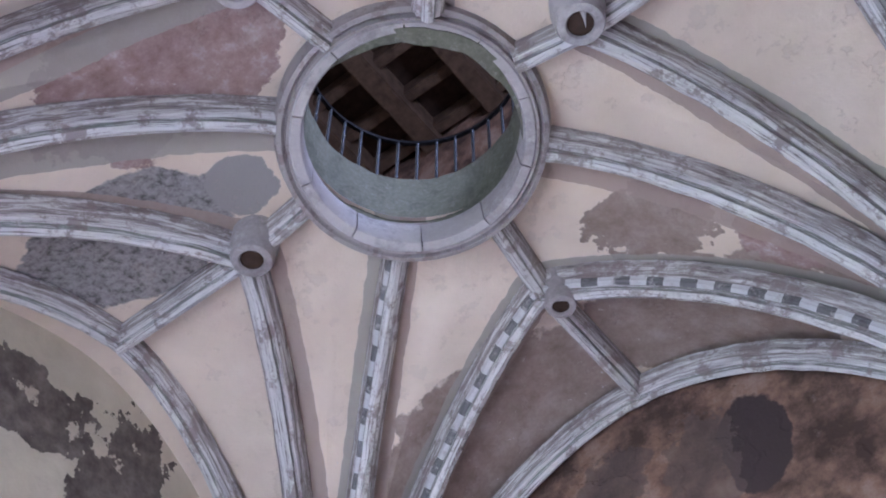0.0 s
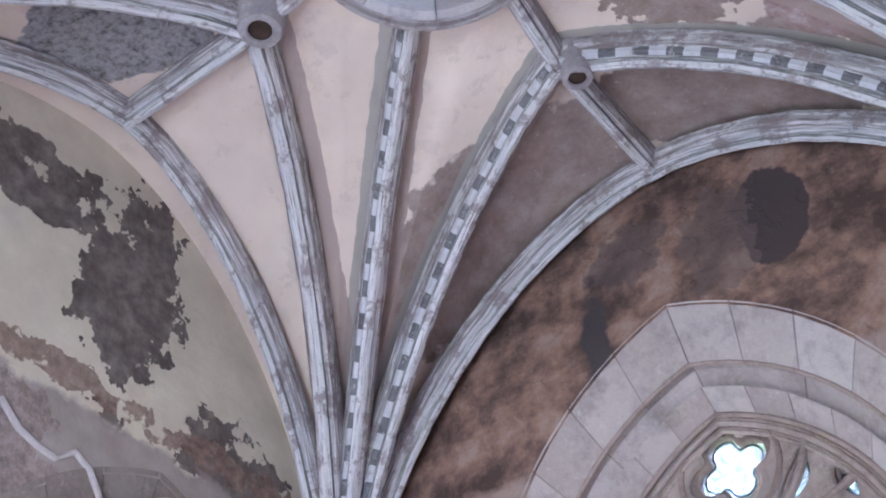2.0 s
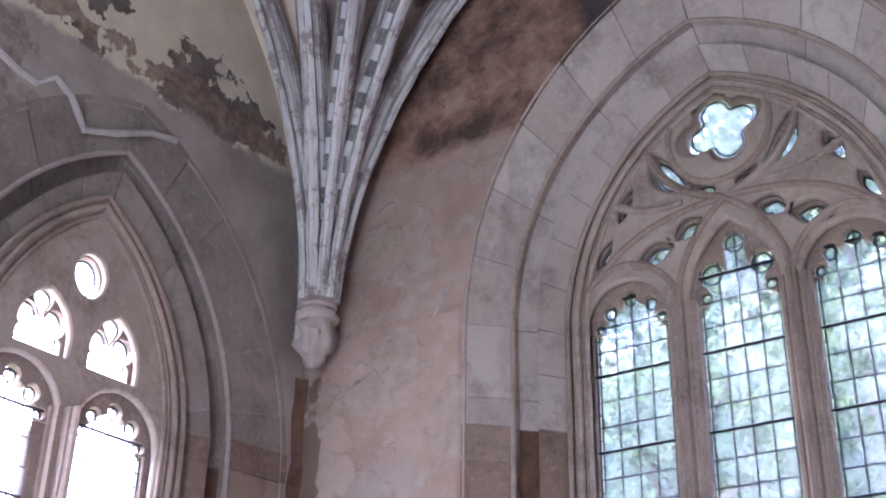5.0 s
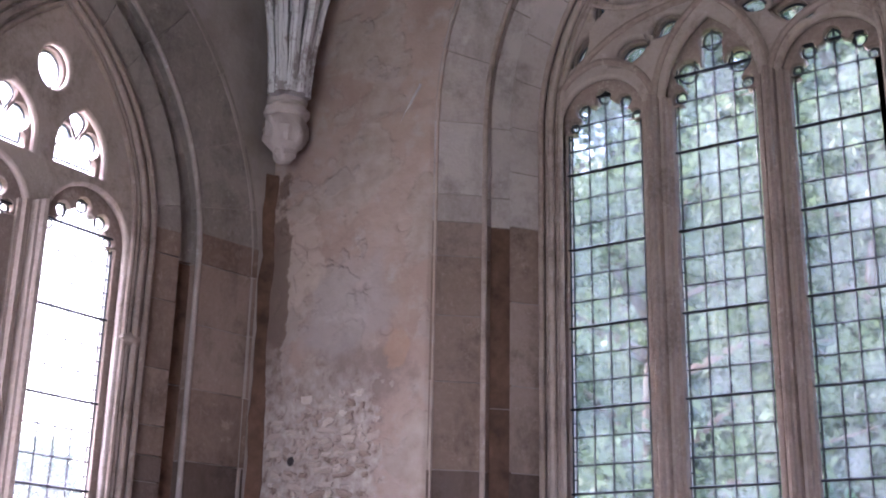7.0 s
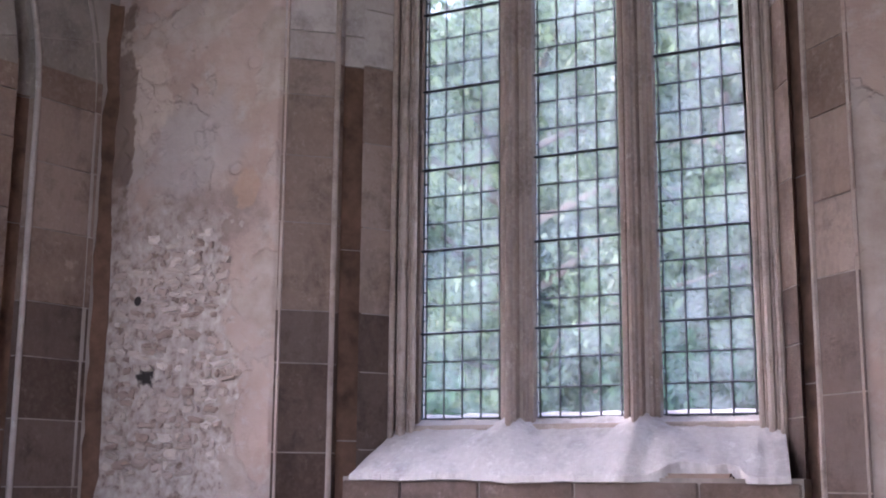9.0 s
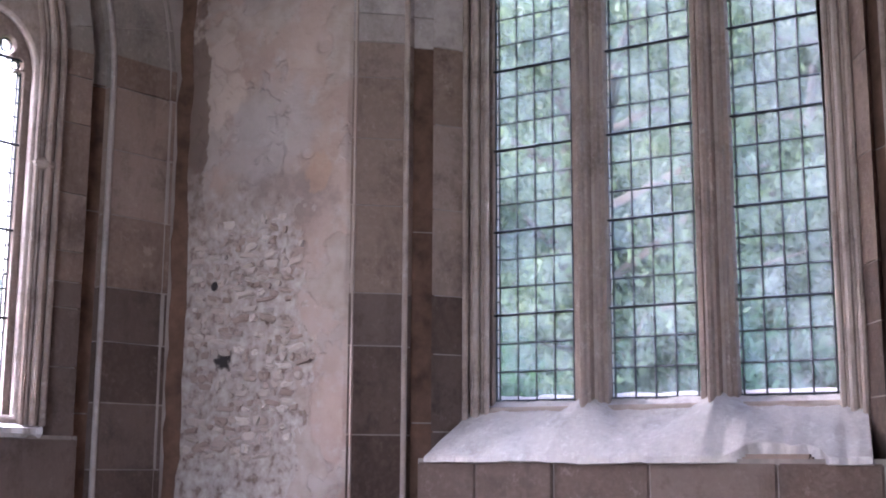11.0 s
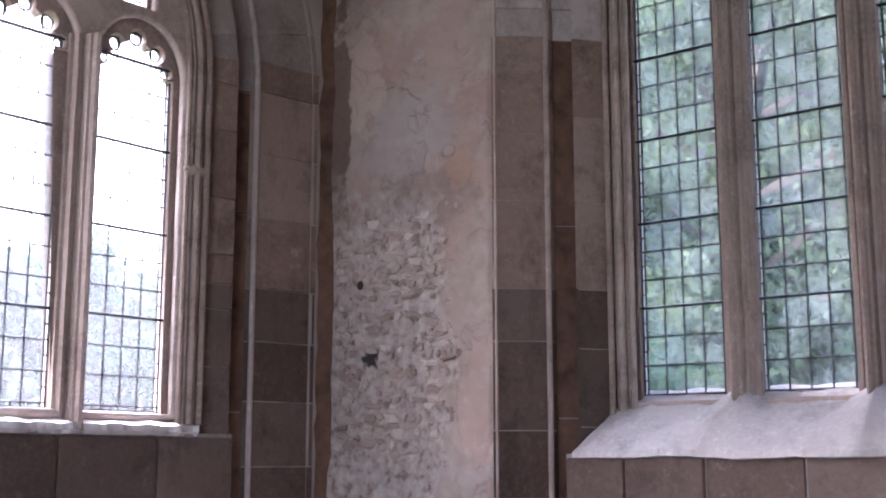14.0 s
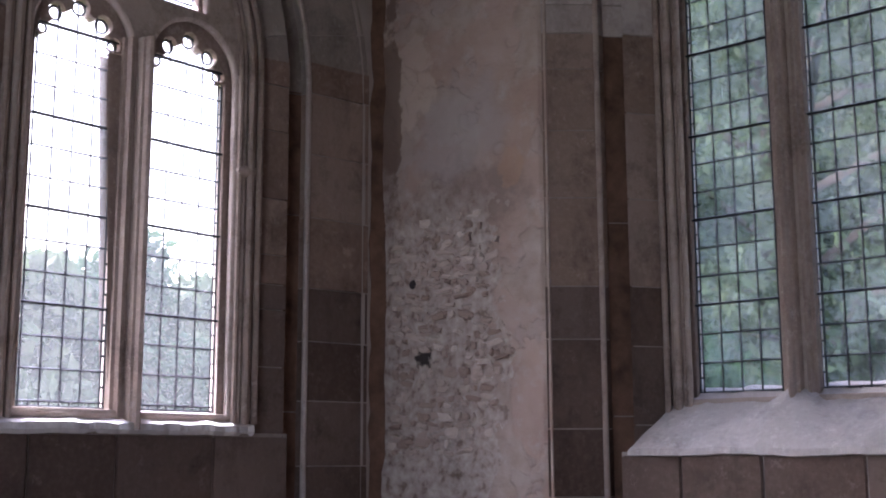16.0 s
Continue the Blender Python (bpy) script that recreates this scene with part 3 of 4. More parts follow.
tagged(ceiling, "limewashed vault with peeling red-brown patches", "vault", kind="structure")
# the floor over the vault, open at the ring
bm = bmesh.new()
loops = []
for pts in ([(X0, Y0), (X1, Y0), (X1, Y1), (X0, Y1)], [(0.80 + 0.69 * math.cos(2 * math.pi * i / 48), -2.505 + 0.69 * math.sin(2 * math.pi * i / 48)) for i in range(48)]):
    vs = [bm.verts.new((x, y, 7.98)) for x, y in pts]
    loops += [bm.edges.new((vs[i], vs[(i + 1) % len(vs)])) for i in range(len(vs))]
bmesh.ops.triangle_fill(bm, edges=loops, use_beauty=True)
made = bmesh.ops.extrude_face_region(bm, geom=bm.faces[:])
for v in [g for g in made["geom"] if isinstance(g, bmesh.types.BMVert)]:
    v.co.z += 0.06
tagged(part("floor_upper", bm, BOARD), "dark boarded floor of the upper room", "floor", kind="structure")

RIB_PROFILE = [(-0.085, -0.10), (-0.085, 0.0), (-0.062, 0.035), (-0.06, 0.06), (-0.035, 0.075), (-0.032, 0.115), (0.0, 0.135), (0.032, 0.115), (0.035, 0.075), (0.06, 0.06), (0.062, 0.035), (0.085, 0.0), (0.085, -0.10)]
WALL_RIB = [(a * 0.85, d * 0.75) for a, d in RIB_PROFILE]
LABEL_RIB = "moulded stone vault rib with worn white limewash"


def vault_rib(start, end, profile, z0, z1, material, label=LABEL_RIB):
    bm = bmesh.new()
    sweep(bm, rib_curve(start, end, z0, z1, 44), profile, uv=True)
    for v in bm.verts:
        v.co += Vector((noise.noise(v.co * 9), noise.noise(v.co * 9 + Vector((5, 0, 0))), noise.noise(v.co * 9 + Vector((0, 7, 0))))) * 0.007
    ob = part("vault_rib", bm, material)
    smooth(ob, 35)
    return tagged(ob, label, "rib", "ribs of the vault", "structure")


for (px, py), (sx, sy) in CORNERS:
    a, b = (0, sy), (sx, 0)
    ring = (RX + sx * RING_OUT * 0.72, RY + sy * RING_OUT * 0.72)
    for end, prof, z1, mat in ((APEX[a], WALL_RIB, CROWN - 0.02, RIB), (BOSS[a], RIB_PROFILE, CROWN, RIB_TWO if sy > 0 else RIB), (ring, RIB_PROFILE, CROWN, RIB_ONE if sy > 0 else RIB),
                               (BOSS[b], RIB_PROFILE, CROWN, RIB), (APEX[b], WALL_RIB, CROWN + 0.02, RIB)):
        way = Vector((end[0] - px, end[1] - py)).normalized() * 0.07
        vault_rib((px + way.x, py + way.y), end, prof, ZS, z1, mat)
for d, (bx, by) in BOSS.items():
    ax, ay = APEX[d]
    rx, ry = RX + d[0] * RING_OUT * 0.97, RY + d[1] * RING_OUT * 0.97
    for p, q in (((ax, ay), (bx, by)), ((bx, by), (rx, ry))):
        bm = bmesh.new()
        sweep(bm, [(p[0] + (q[0] - p[0]) * i / 4, p[1] + (q[1] - p[1]) * i / 4, CROWN + 0.01) for i in range(5)], [(a * 0.85, k * 0.8) for a, k in RIB_PROFILE], uv=True)
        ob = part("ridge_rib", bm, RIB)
        smooth(ob, 35)
        tagged(ob, "short moulded ridge rib of grey stone", "rib", "ridge ribs of the vault", "structure")
    # bosses are short drums; a dark disc stands in for the shade inside the rope hole
    hx, hy = HOLE.get(d, (bx, by))
    top = CROWN + 0.01
    bm = bmesh.new()
    r = 0.10 if d == (0, 1) else 0.135
    lathe(bm, [(r * 0.52, top + 0.3), (r * 0.52, top - 0.17), (r * 0.60, top - 0.185), (r * 0.9, top - 0.18), (r, top - 0.15), (r * 0.96, top - 0.07), (r * 1.1, top - 0.04), (r * 1.1, top + 0.3)], (hx, hy), 28)
    bmesh.ops.create_circle(bm, cap_ends=True, segments=20, radius=r * 0.53, matrix=Matrix.Translation((hx, hy, top - 0.15)))
    ob = smooth(part("vault_boss", bm, RING_STONE), 50)
    ob.data.materials.append(BOARD)
    for poly in ob.data.polygons:
        poly.material_index = 1 if len(poly.vertices) > 8 or (poly.center.z > top - 0.168 and math.hypot(poly.center.x - hx, poly.center.y - hy) < r * 0.53) else 0
    tagged(ob, "round stone boss pierced by a rope hole", "boss", "bosses of the vault", "structure")

# ring and shaft
ring_thing = new("bell_hatch_ring")
ring_thing.location = (RX, RY, CROWN)
ring_thing.rotation_euler = (radians(-6), radians(-9), 0)
tagged(ring_thing, "large round stone ring open at the vault's crown", "stone ring", kind="structure")


def ring_part(name, profile, material, label=""):
    bm = bmesh.new()
    lathe(bm, [(r, z - CROWN) for r, z in profile], (0, 0), 72)
    return smooth(part(name, bm, material, ring_thing, label), 35)


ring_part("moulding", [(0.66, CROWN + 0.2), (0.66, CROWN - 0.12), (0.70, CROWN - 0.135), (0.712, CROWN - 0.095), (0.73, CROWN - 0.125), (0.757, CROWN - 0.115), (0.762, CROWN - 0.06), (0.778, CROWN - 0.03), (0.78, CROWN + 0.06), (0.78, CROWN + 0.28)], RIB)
bm = bmesh.new()
lathe(bm, [(0.63, CROWN - 0.03), (0.622, 7.80), (0.632, 7.86), (0.625, 8.06), (0.66, 8.08), (0.72, 8.05), (0.72, CROWN - 0.03)], (0.80, -2.505), 72)
for v in bm.verts:
    v.co += Vector((v.co.x - 0.80, v.co.y + 2.505, 0)) * 0.03 * noise.fractal(v.co * 5, 1.0, 2.0, 4)
tagged(smooth(part("hatch_shaft", bm, SHAFT), 35), "green-stained curved stone shaft over the ring", "shaft", kind="structure")
for i in range(10):
    bm = bmesh.new()
    rings = []
    for k in range(7):
        an = 2 * math.pi * (i + 0.01 + 0.98 * k / 6) / 10 + 0.3
        rings.append([(r * math.cos(an), r * math.sin(an), z) for r, z in ((0.615, 0.08), (0.615, -0.12), (0.625, -0.138), (0.675, -0.145), (0.69, -0.125), (0.69, 0.03))])
    loft(bm, rings)
    smooth(part("stone_block", bm, RING_STONE, ring_thing), 35)

# railing round the hatch
railing = new("iron_railing")
railing.location = (0.80, -2.505, 8.045)
tagged(railing, "low worn metal railing round the open hatch", "railing")
bm = bmesh.new()
lathe(bm, [(0.69, 0.55), (0.69, 0.575), (0.715, 0.575), (0.715, 0.55)], (0, 0), 60)
part("top_rail", bm, IRON, railing)
bar = None
for i in range(34):
    an = 2 * math.pi * i / 34
    if bar is None:
        bm = bmesh.new()
        loft(bm, [[(x, y, z) for x, y in tube_profile(0.011, 8)] for z in (0.0, 0.553)])
        bar = part("baluster", bm, STEEL, railing)
        smooth(bar)
        ob = bar
    else:
        ob = put("baluster", bar.data, STEEL, railing)
    ob.location = (0.70 * math.cos(an), 0.70 * math.sin(an), 0)

# timber ceiling of the upper room
ceil2 = tagged(solid("ceiling_upper", (X0 - 0.3, Y1, 12.62), (X1 + 0.3, Y0, 12.9), BOARD), "dark boarded ceiling of the upper room", "ceiling", kind="structure")


def timber(lo, hi):
    tagged(solid("oak_beam", lo, hi, OAK, bevel=0.015), "old brown oak ceiling beam", "beam", "beams of the upper ceiling", "structure")


BEAM_STEP = 0.8
BEAMS = [-1.85 + BEAM_STEP * k for k in range(7)]
for x in BEAMS:
    timber((x - 0.09, Y1 + 0.01, 12.28), (x + 0.13, Y0 - 0.01, 12.6))
for y in [-0.12 - 0.48 * k for k in range(9)]:
    for x in BEAMS[:-1]:
        timber((x + 0.092, y - 0.06, 12.40), (x + BEAM_STEP - 0.092, y + 0.06, 12.6))

# corbels
corb = None
for (px, py), (sx, sy) in CORNERS:
    if corb is None:
        corb = new("vault_corbel")
        tagged(corb, "round moulded stone corbel carrying the vault ribs", "corbel", "corbels of the vault", "structure")
        bm = bmesh.new()
        lathe(bm, [(0.001, 0.03), (0.10, 0.03), (0.118, 0.022), (0.124, 0.0), (0.118, -0.02), (0.10, -0.026), (0.10, -0.034), (0.13, -0.05), (0.137, -0.072), (0.13, -0.095), (0.112, -0.105), (0.118, -0.14), (0.124, -0.19), (0.116, -0.235), (0.09, -0.28), (0.07, -0.31), (0.075, -0.345), (0.045, -0.375), (0.001, -0.385)], (0, 0), 36)
        for v in bm.verts:
            v.co += Vector((v.co.x, v.co.y, 0)) * (0.12 if v.co.z > -0.11 else 0.42) * noise.fractal(v.co * 16, 1.0, 2.0, 4)
        smooth(part("capital", bm, PALE, corb), 45)
        corb.location = (px, py, ZS)
    else:
        copy_thing(corb, pose(px, py, ZS))


# ---- windows ----


def lobed_head(cx, spring, lobes):
    """Outline of a light's head from the right spring to the left one: round lobes (offset, height over the spring, radius) with cusps between."""
    full = [(dx, dz, r) for dx, dz, r in lobes] + [(-dx, dz, r) for dx, dz, r in lobes[::-1] if dx > 0]
    pts = []
    for dx, dz, r in full:
        out = math.atan2(dz + 0.02, dx)
        for i in range(13):
            a = out + radians(-118 + 236 * i / 12)
            pts.append((cx + dx + r * math.cos(a), spring + dz + r * math.sin(a)))
    return pts


def light_hole(cx, w, base, spring, lobes):
    return [(cx - w / 2, base), (cx + w / 2, base), (cx + w / 2, spring)] + lobed_head(cx, spring, lobes) + [(cx - w / 2, spring)]


EYELETS = ((0.190, 0.035, 0.034), (0.127, 0.125, 0.046), (0.0, 0.182, 0.047))
CINQUEFOIL = ((0.185, 0.05, 0.040), (0.142, 0.185, 0.078), (0.0, 0.345, 0.070))


def eyelet_cames(place, cx, spring, lobes, d, parent):
    """A ring of lead in every round lobe."""
    for dx, dz, r in lobes:
        for u in {cx + dx, cx - dx}:
            bm = bmesh.new()
            ring = [place(u + r * 0.72 * math.cos(2 * math.pi * i / 18), spring + dz + r * 0.72 * math.sin(2 * math.pi * i / 18), d) for i in range(19)]
            sweep(bm, ring, tube_profile(0.006, 5), up=place(0, 0, 1) - place(0, 0, 0))
            part("lead_came", bm, LEAD, parent)


def foil(cx, cz, r, lobes, turn=0.0):
    pts = []
    for k in range(lobes):
        a = turn + 2 * math.pi * k / lobes
        for i in range(9):
            b = a - radians(100) + radians(200) * i / 8
            pts.append((cx + r * 0.55 * math.cos(a) + r * 0.40 * math.cos(b), cz + r * 0.55 * math.sin(a) + r * 0.40 * math.sin(b)))
    return pts


def dagger(a, b, w, bend=0.0):
    """A pointed drop from a to b, w wide, with a sideways bend."""
    a, b = Vector(a), Vector(b)
    d = b - a
    n = Vector((-d.y, d.x)).normalized()
    pts = []
    for side in (1, -1):
        for i in range(8):
            f = i / 8 if side > 0 else 1 - i / 8
            p = a + d * f + n * (bend * math.sin(math.pi * f) + side * w / 2 * abs(math.sin(math.pi * f)) ** 0.8)
            pts.append((p.x, p.y))
    return pts


def plate(name, place, outlines, d, thick, bevel, material, parent, label=""):
    """A pierced stone plate from outlines in the wall's plane, its edges chamfered."""
    rnd = random.Random(3)
    cu = bpy.data.curves.new(name, "CURVE")
    cu.dimensions, cu.fill_mode = "2D", "BOTH"
    cu.extrude, cu.bevel_depth, cu.bevel_resolution, cu.offset = thick / 2 - bevel, bevel, 1, -bevel
    for pts in outlines:
        sp = cu.splines.new("POLY")
        sp.points.add(len(pts) - 1)
        for p, (u, z) in zip(sp.points, pts):
            p.co = (u + rnd.uniform(-0.0008, 0.0008), z + rnd.uniform(-0.0008, 0.0008), 0, 1)
        sp.use_cyclic_u = True
    tmp = new("shape", cu)
    me = bpy.data.meshes.new_from_object(tmp.evaluated_get(bpy.context.evaluated_depsgraph_get()))
    bpy.data.objects.remove(tmp)
    for v in me.vertices:
        v.co = place(v.co.x, v.co.y, d - v.co.z)
    me.materials.clear()
    return put(name, me, material, parent, label)


def leaded_light(place, cx, w, base, top, d, parent, glass, cols=4, pitch=0.147):
    """Panes in lead inside a narrow border, with iron saddle bars every third row."""
    edge = 0.024
    rows = max(1, round((top - base) / pitch))
    pw = (w - 2 * edge) / cols
    up = place(0, 0, 1) - place(0, 0, 0)
    lo, hi = cx - w / 2, cx + w / 2
    bm = bmesh.new()
    for i in range(cols + 1):
        u = lo + edge + pw * i
        sweep(bm, [place(u, base - edge, d), place(u, top, d)], tube_profile(0.0052, 4), up=up)
    for j in range(rows + 1):
        z = base + pitch * j
        sweep(bm, [place(lo, z, d), place(hi, z, d)], tube_profile(0.0052, 4), up=up)
    for j in range(rows):
        z = base + pitch * (j + 0.5)
        for a, b in ((lo, lo + edge), (hi - edge, hi)):
            sweep(bm, [place(a, z, d), place(b, z, d)], tube_profile(0.005, 4), up=up)
    for i in range(cols):
        u = lo + edge + pw * (i + 0.5)
        sweep(bm, [place(u, base - edge, d), place(u, base, d)], tube_profile(0.005, 4), up=up)
    for u in (lo + 0.002, hi - 0.002):
        sweep(bm, [place(u, base - edge, d), place(u, top, d)], tube_profile(0.006, 4), up=up)
    sweep(bm, [place(lo, base - edge, d), place(hi, base - edge, d)], tube_profile(0.006, 4), up=up)
    part("lead_came", bm, LEAD, parent, "thin grey lead cames")
    for j in range(3, rows, 3):
        z = base + pitch * j
        bm = bmesh.new()
        sweep(bm, [place(lo - 0.03, z, d - 0.018), place(hi + 0.03, z, d - 0.018)], tube_profile(0.0066, 6), up=up)
        part("saddle_bar", bm, IRON, parent, "black iron saddle bar")
    # border strips of glass
    for p, q in (((lo, base - edge), (lo + edge, top)), ((hi - edge, base - edge), (hi, top)), ((lo + edge, base - edge), (hi - edge, base))):
        a, b = place(p[0], p[1], d - 0.0015), place(q[0], q[1], d + 0.0015)
        solid("border_pane", [min(x, y) for x, y in zip(a, b)], [max(x, y) for x, y in zip(a, b)], glass, parent).visible_shadow = False
    rnd = random.Random(int(cx * 1000))
    key = "pane%.3f" % pw + glass.name
    if key not in PANES:
        bm = bmesh.new()
        box(bm, (-pw / 2 + 0.003, -0.0015, -pitch / 2 + 0.003), (pw / 2 - 0.003, 0.0015, pitch / 2 - 0.003))
        me = bpy.data.meshes.new("pane")
        bm.to_mesh(me)
        bm.free()
        PANES[key] = me
    turn = 90 if (place(1, 0, 0) - place(0, 0, 0)).y > 0.5 else 0
    for j in range(rows):
        for i in range(cols):
            ob = put("pane", PANES[key], glass, parent)
            p = place(lo + edge + pw * (i + 0.5), base + pitch * (j + 0.5), d)
            ob.matrix_basis = pose(p.x, p.y, p.z, rnd.uniform(-1, 1), 0, turn + rnd.uniform(-1, 1))
            ob.visible_shadow = False


PANES = {}


def mullion(place, u, base, top, d, parent):
    """A moulded mullion: a core with a roll and fillets in front."""
    half = [(0.088, 0.06), (0.088, 0.0), (0.072, -0.006), (0.066, -0.035), (0.050, -0.038), (0.040, -0.012), (0.030, -0.030), (0.027, -0.075), (0.017, -0.082), (0.013, -0.112), (0.0, -0.122)]
    prof = [(-a, k) for a, k in half] + half[-2::-1]
    bm = bmesh.new()
    loft(bm, [[place(u + a, z, d + k) for a, k in prof] for z in (base, top)])
    smooth(part("mullion", bm, TRACERY, parent, "moulded stone mullion"), 30)


def mirror(pts, cx):
    return [(2 * cx - u, z) for u, z in pts]


# north window: three lights under flowing tracery
window_1 = new("window_1")
tagged(window_1, "tall three-light leaded window with stone tracery", "window", kind="structure")
GLN = 0.56
lights_n = [(0.003, 0.47), (0.648, 0.47), (1.290, 0.47)]
heads_n = [(4.437, EYELETS), (4.455, CINQUEFOIL), (4.467, EYELETS)]
holes = [light_hole(cx, w, 1.95, sp, lobes) for (cx, w), (sp, lobes) in zip(lights_n, heads_n)]
holes.append(foil(0.645, 5.545, 0.24, 4, radians(18)))
left_set = [dagger((0.10, 4.78), (0.295, 4.865), 0.115, 0.01), dagger((0.335, 4.89), (0.49, 4.965), 0.10, 0.01), dagger((0.235, 5.46), (0.415, 5.19), 0.125, -0.03), dagger((0.455, 5.18), (0.59, 5.135), 0.085, 0.0),
            dagger((-0.16, 4.83), (-0.075, 4.985), 0.07, 0.0), dagger((-0.005, 5.10), (0.07, 5.28), 0.07, 0.0)]
for shape in left_set:
    holes += [shape, mirror(shape, 0.655)]


def simple_head(cx, w, base, spring, rise):
    """Outline of a plain pointed light."""
    return [(cx - w / 2, base), (cx + w / 2, base)] + [arch_point(cx, w / 2, rise, spring, 1, i / 10) for i in range(11)] + [arch_point(cx, w / 2, rise, spring, -1, i / 10) for i in range(9, -1, -1)]


def grown(pts, k):
    c = (sum(p[0] for p in pts) / len(pts), sum(p[1] for p in pts) / len(pts))
    return [(c[0] + (u - c[0]) * k, c[1] + (z - c[1]) * k) for u, z in pts]


plate("cusped_tracery", on_north, [arch_path(NX, 1.03, 1.44, NSPRING, 1.90)] + holes, GLN + 0.005, 0.07, 0.005, TRACERY, window_1, "cusped brown stone tracery round the glass")
fronts = [simple_head(0.003, 0.53, 1.95, 4.44, 0.27), simple_head(0.648, 0.53, 1.95, 4.45, 0.47), simple_head(1.290, 0.53, 1.95, 4.46, 0.27)] + [grown(p, 1.22) for p in holes[3:]]
plate("tracery", on_north, [arch_path(NX, 1.028, 1.438, NSPRING, 1.90)] + fronts, GLN - 0.055, 0.05, 0.018, TRACERY, window_1, "pierced brown stone tracery")
for (cx, w), (sp, lobes) in zip(lights_n, heads_n):
    leaded_light(on_north, cx, w, 1.985, 1.985 + 0.147 * (20 if lobes is CINQUEFOIL else 19), GLN, window_1, GLASS)
    eyelet_cames(on_north, cx, sp, lobes, GLN, window_1)
for u in (0.331, 0.975):
    mullion(on_north, u, 1.80, 4.5, GLN - 0.05, window_1)


def moulded_line(place, pts, d, r, parent):
    """A roll that runs along a line of the tracery."""
    bm = bmesh.new()
    sweep(bm, [place(u, z, d) for u, z in pts], tube_profile(r, 8), up=place(0, 0, 1) - place(0, 0, 0))
    smooth(part("roll", bm, TRACERY, parent))


def bow(a, b, bend, n=12):
    a, b = Vector(a), Vector(b)
    t = b - a
    k = Vector((-t.y, t.x)).normalized()
    return [tuple(a + t * (i / n) + k * bend * math.sin(math.pi * i / n)) for i in range(n + 1)]


def glazing_sheet(place, outline, d, parent):
    bm = bmesh.new()
    a, b = [[bm.verts.new(place(u, z, d + k)) for u, z in outline] for k in (-0.0015, 0.0015)]
    bm.faces.new(a)
    bm.faces.new(b[::-1])
    for i in range(len(a)):
        bm.faces.new((a[i], a[(i + 1) % len(a)], b[(i + 1) % len(a)], b[i]))
    part("pane", bm, GLASS, parent).visible_shadow = False


def came_outline(place, pts, d, parent):
    bm = bmesh.new()
    c = (sum(p[0] for p in pts) / len(pts), sum(p[1] for p in pts) / len(pts))
    loop = [(c[0] + (u - c[0]) * 0.86, c[1] + (z - c[1]) * 0.86) for u, z in pts]
    sweep(bm, [place(u, z, d) for u, z in loop + loop[:1]], tube_profile(0.007, 5), up=place(0, 0, 1) - place(0, 0, 0))
    part("lead_came", bm, LEAD, parent)


for pts in holes[3:]:
    glazing_sheet(on_north, pts, GLN + 0.01, window_1)
    came_outline(on_north, pts, GLN, window_1)

# rolls of the tracery: a hood over each light, crossing curves, a circle round the foil
FRONT = GLN - 0.072
for cx, hw, top in ((0.005, 0.33, 0.36), (0.652, 0.325, 0.60), (1.30, 0.33, 0.37)):
    moulded_line(on_north, [arch_point(cx, hw, top, 4.45, -1, i / 10) for i in range(11)] + [arch_point(cx, hw, top, 4.45, 1, i / 10) for i in range(9, -1, -1)], FRONT, 0.024, window_1)
moulded_line(on_north, [(0.645 + 0.31 * math.cos(2 * math.pi * i / 32), 5.50 + 0.33 * math.sin(2 * math.pi * i / 32)) for i in range(33)], FRONT, 0.024, window_1)
for flip in (False, True):
    for line in (bow((-0.30, 4.62), (0.64, 5.06), 0.13), bow((0.18, 5.55), (0.64, 5.06), -0.10), bow((-0.02, 5.20), (0.40, 5.10), -0.04)):
        moulded_line(on_north, mirror(line, 0.655) if flip else line, FRONT, 0.026, window_1)

# west window: two lights under an oculus
window_2 = new("window_2")
tagged(window_2, "bright two-light leaded window with stone tracery", "window", kind="structure")
GLW = 0.20
lights_w = [(-1.238, 0.465), (-1.882, 0.465)]
wholes = [light_hole(lights_w[0][0], 0.465, 1.885, 3.63, EYELETS), light_hole(lights_w[1][0], 0.465, 1.8905, 3.6335, EYELETS)]
souf = light_hole(-1.335, 0.28, 3.99, 4.055, ((0.085, 0.09, 0.072), (0.0, 0.21, 0.06)))
wholes += [souf, mirror(souf, WY)]
wholes.append([(WY + 0.092 * math.cos(2 * math.pi * i / 20), 4.465 + 0.115 * math.sin(2 * math.pi * i / 20)) for i in range(20)])
plate("cusped_tracery", on_west, [arch_path(WY, 0.782, 1.223, WSPRING, 1.857)] + wholes, GLW + 0.005, 0.07, 0.005, TRACERY, window_2, "cusped grey stone tracery round the glass")
wfronts = [simple_head(-1.238, 0.53, 1.889, 3.632, 0.275), simple_head(-1.882, 0.532, 1.8955, 3.6375, 0.272)] + [simple_head(-1.335, 0.315, 3.972, 4.06, 0.24), simple_head(-1.785, 0.317, 3.975, 4.063, 0.238), grown(wholes[4], 1.05)]
plate("tracery", on_west, [arch_path(WY, 0.776, 1.216, WSPRING, 1.851)] + wfronts, GLW - 0.055, 0.05, 0.018, TRACERY, window_2, "pierced grey stone tracery")
for cx, w in lights_w:
    leaded_light(on_west, cx, w, 1.925, 1.925 + 0.147 * 13, GLW, window_2, GLASS_W)
    eyelet_cames(on_west, cx, 3.63, EYELETS, GLW, window_2)
mullion(on_west, WY - 0.002, 1.80, 3.72, GLW - 0.05, window_2)
for pts in wholes[2:]:
    glazing_sheet(on_west, pts, GLW + 0.01, window_2)
    came_outline(on_west, pts, GLW, window_2)

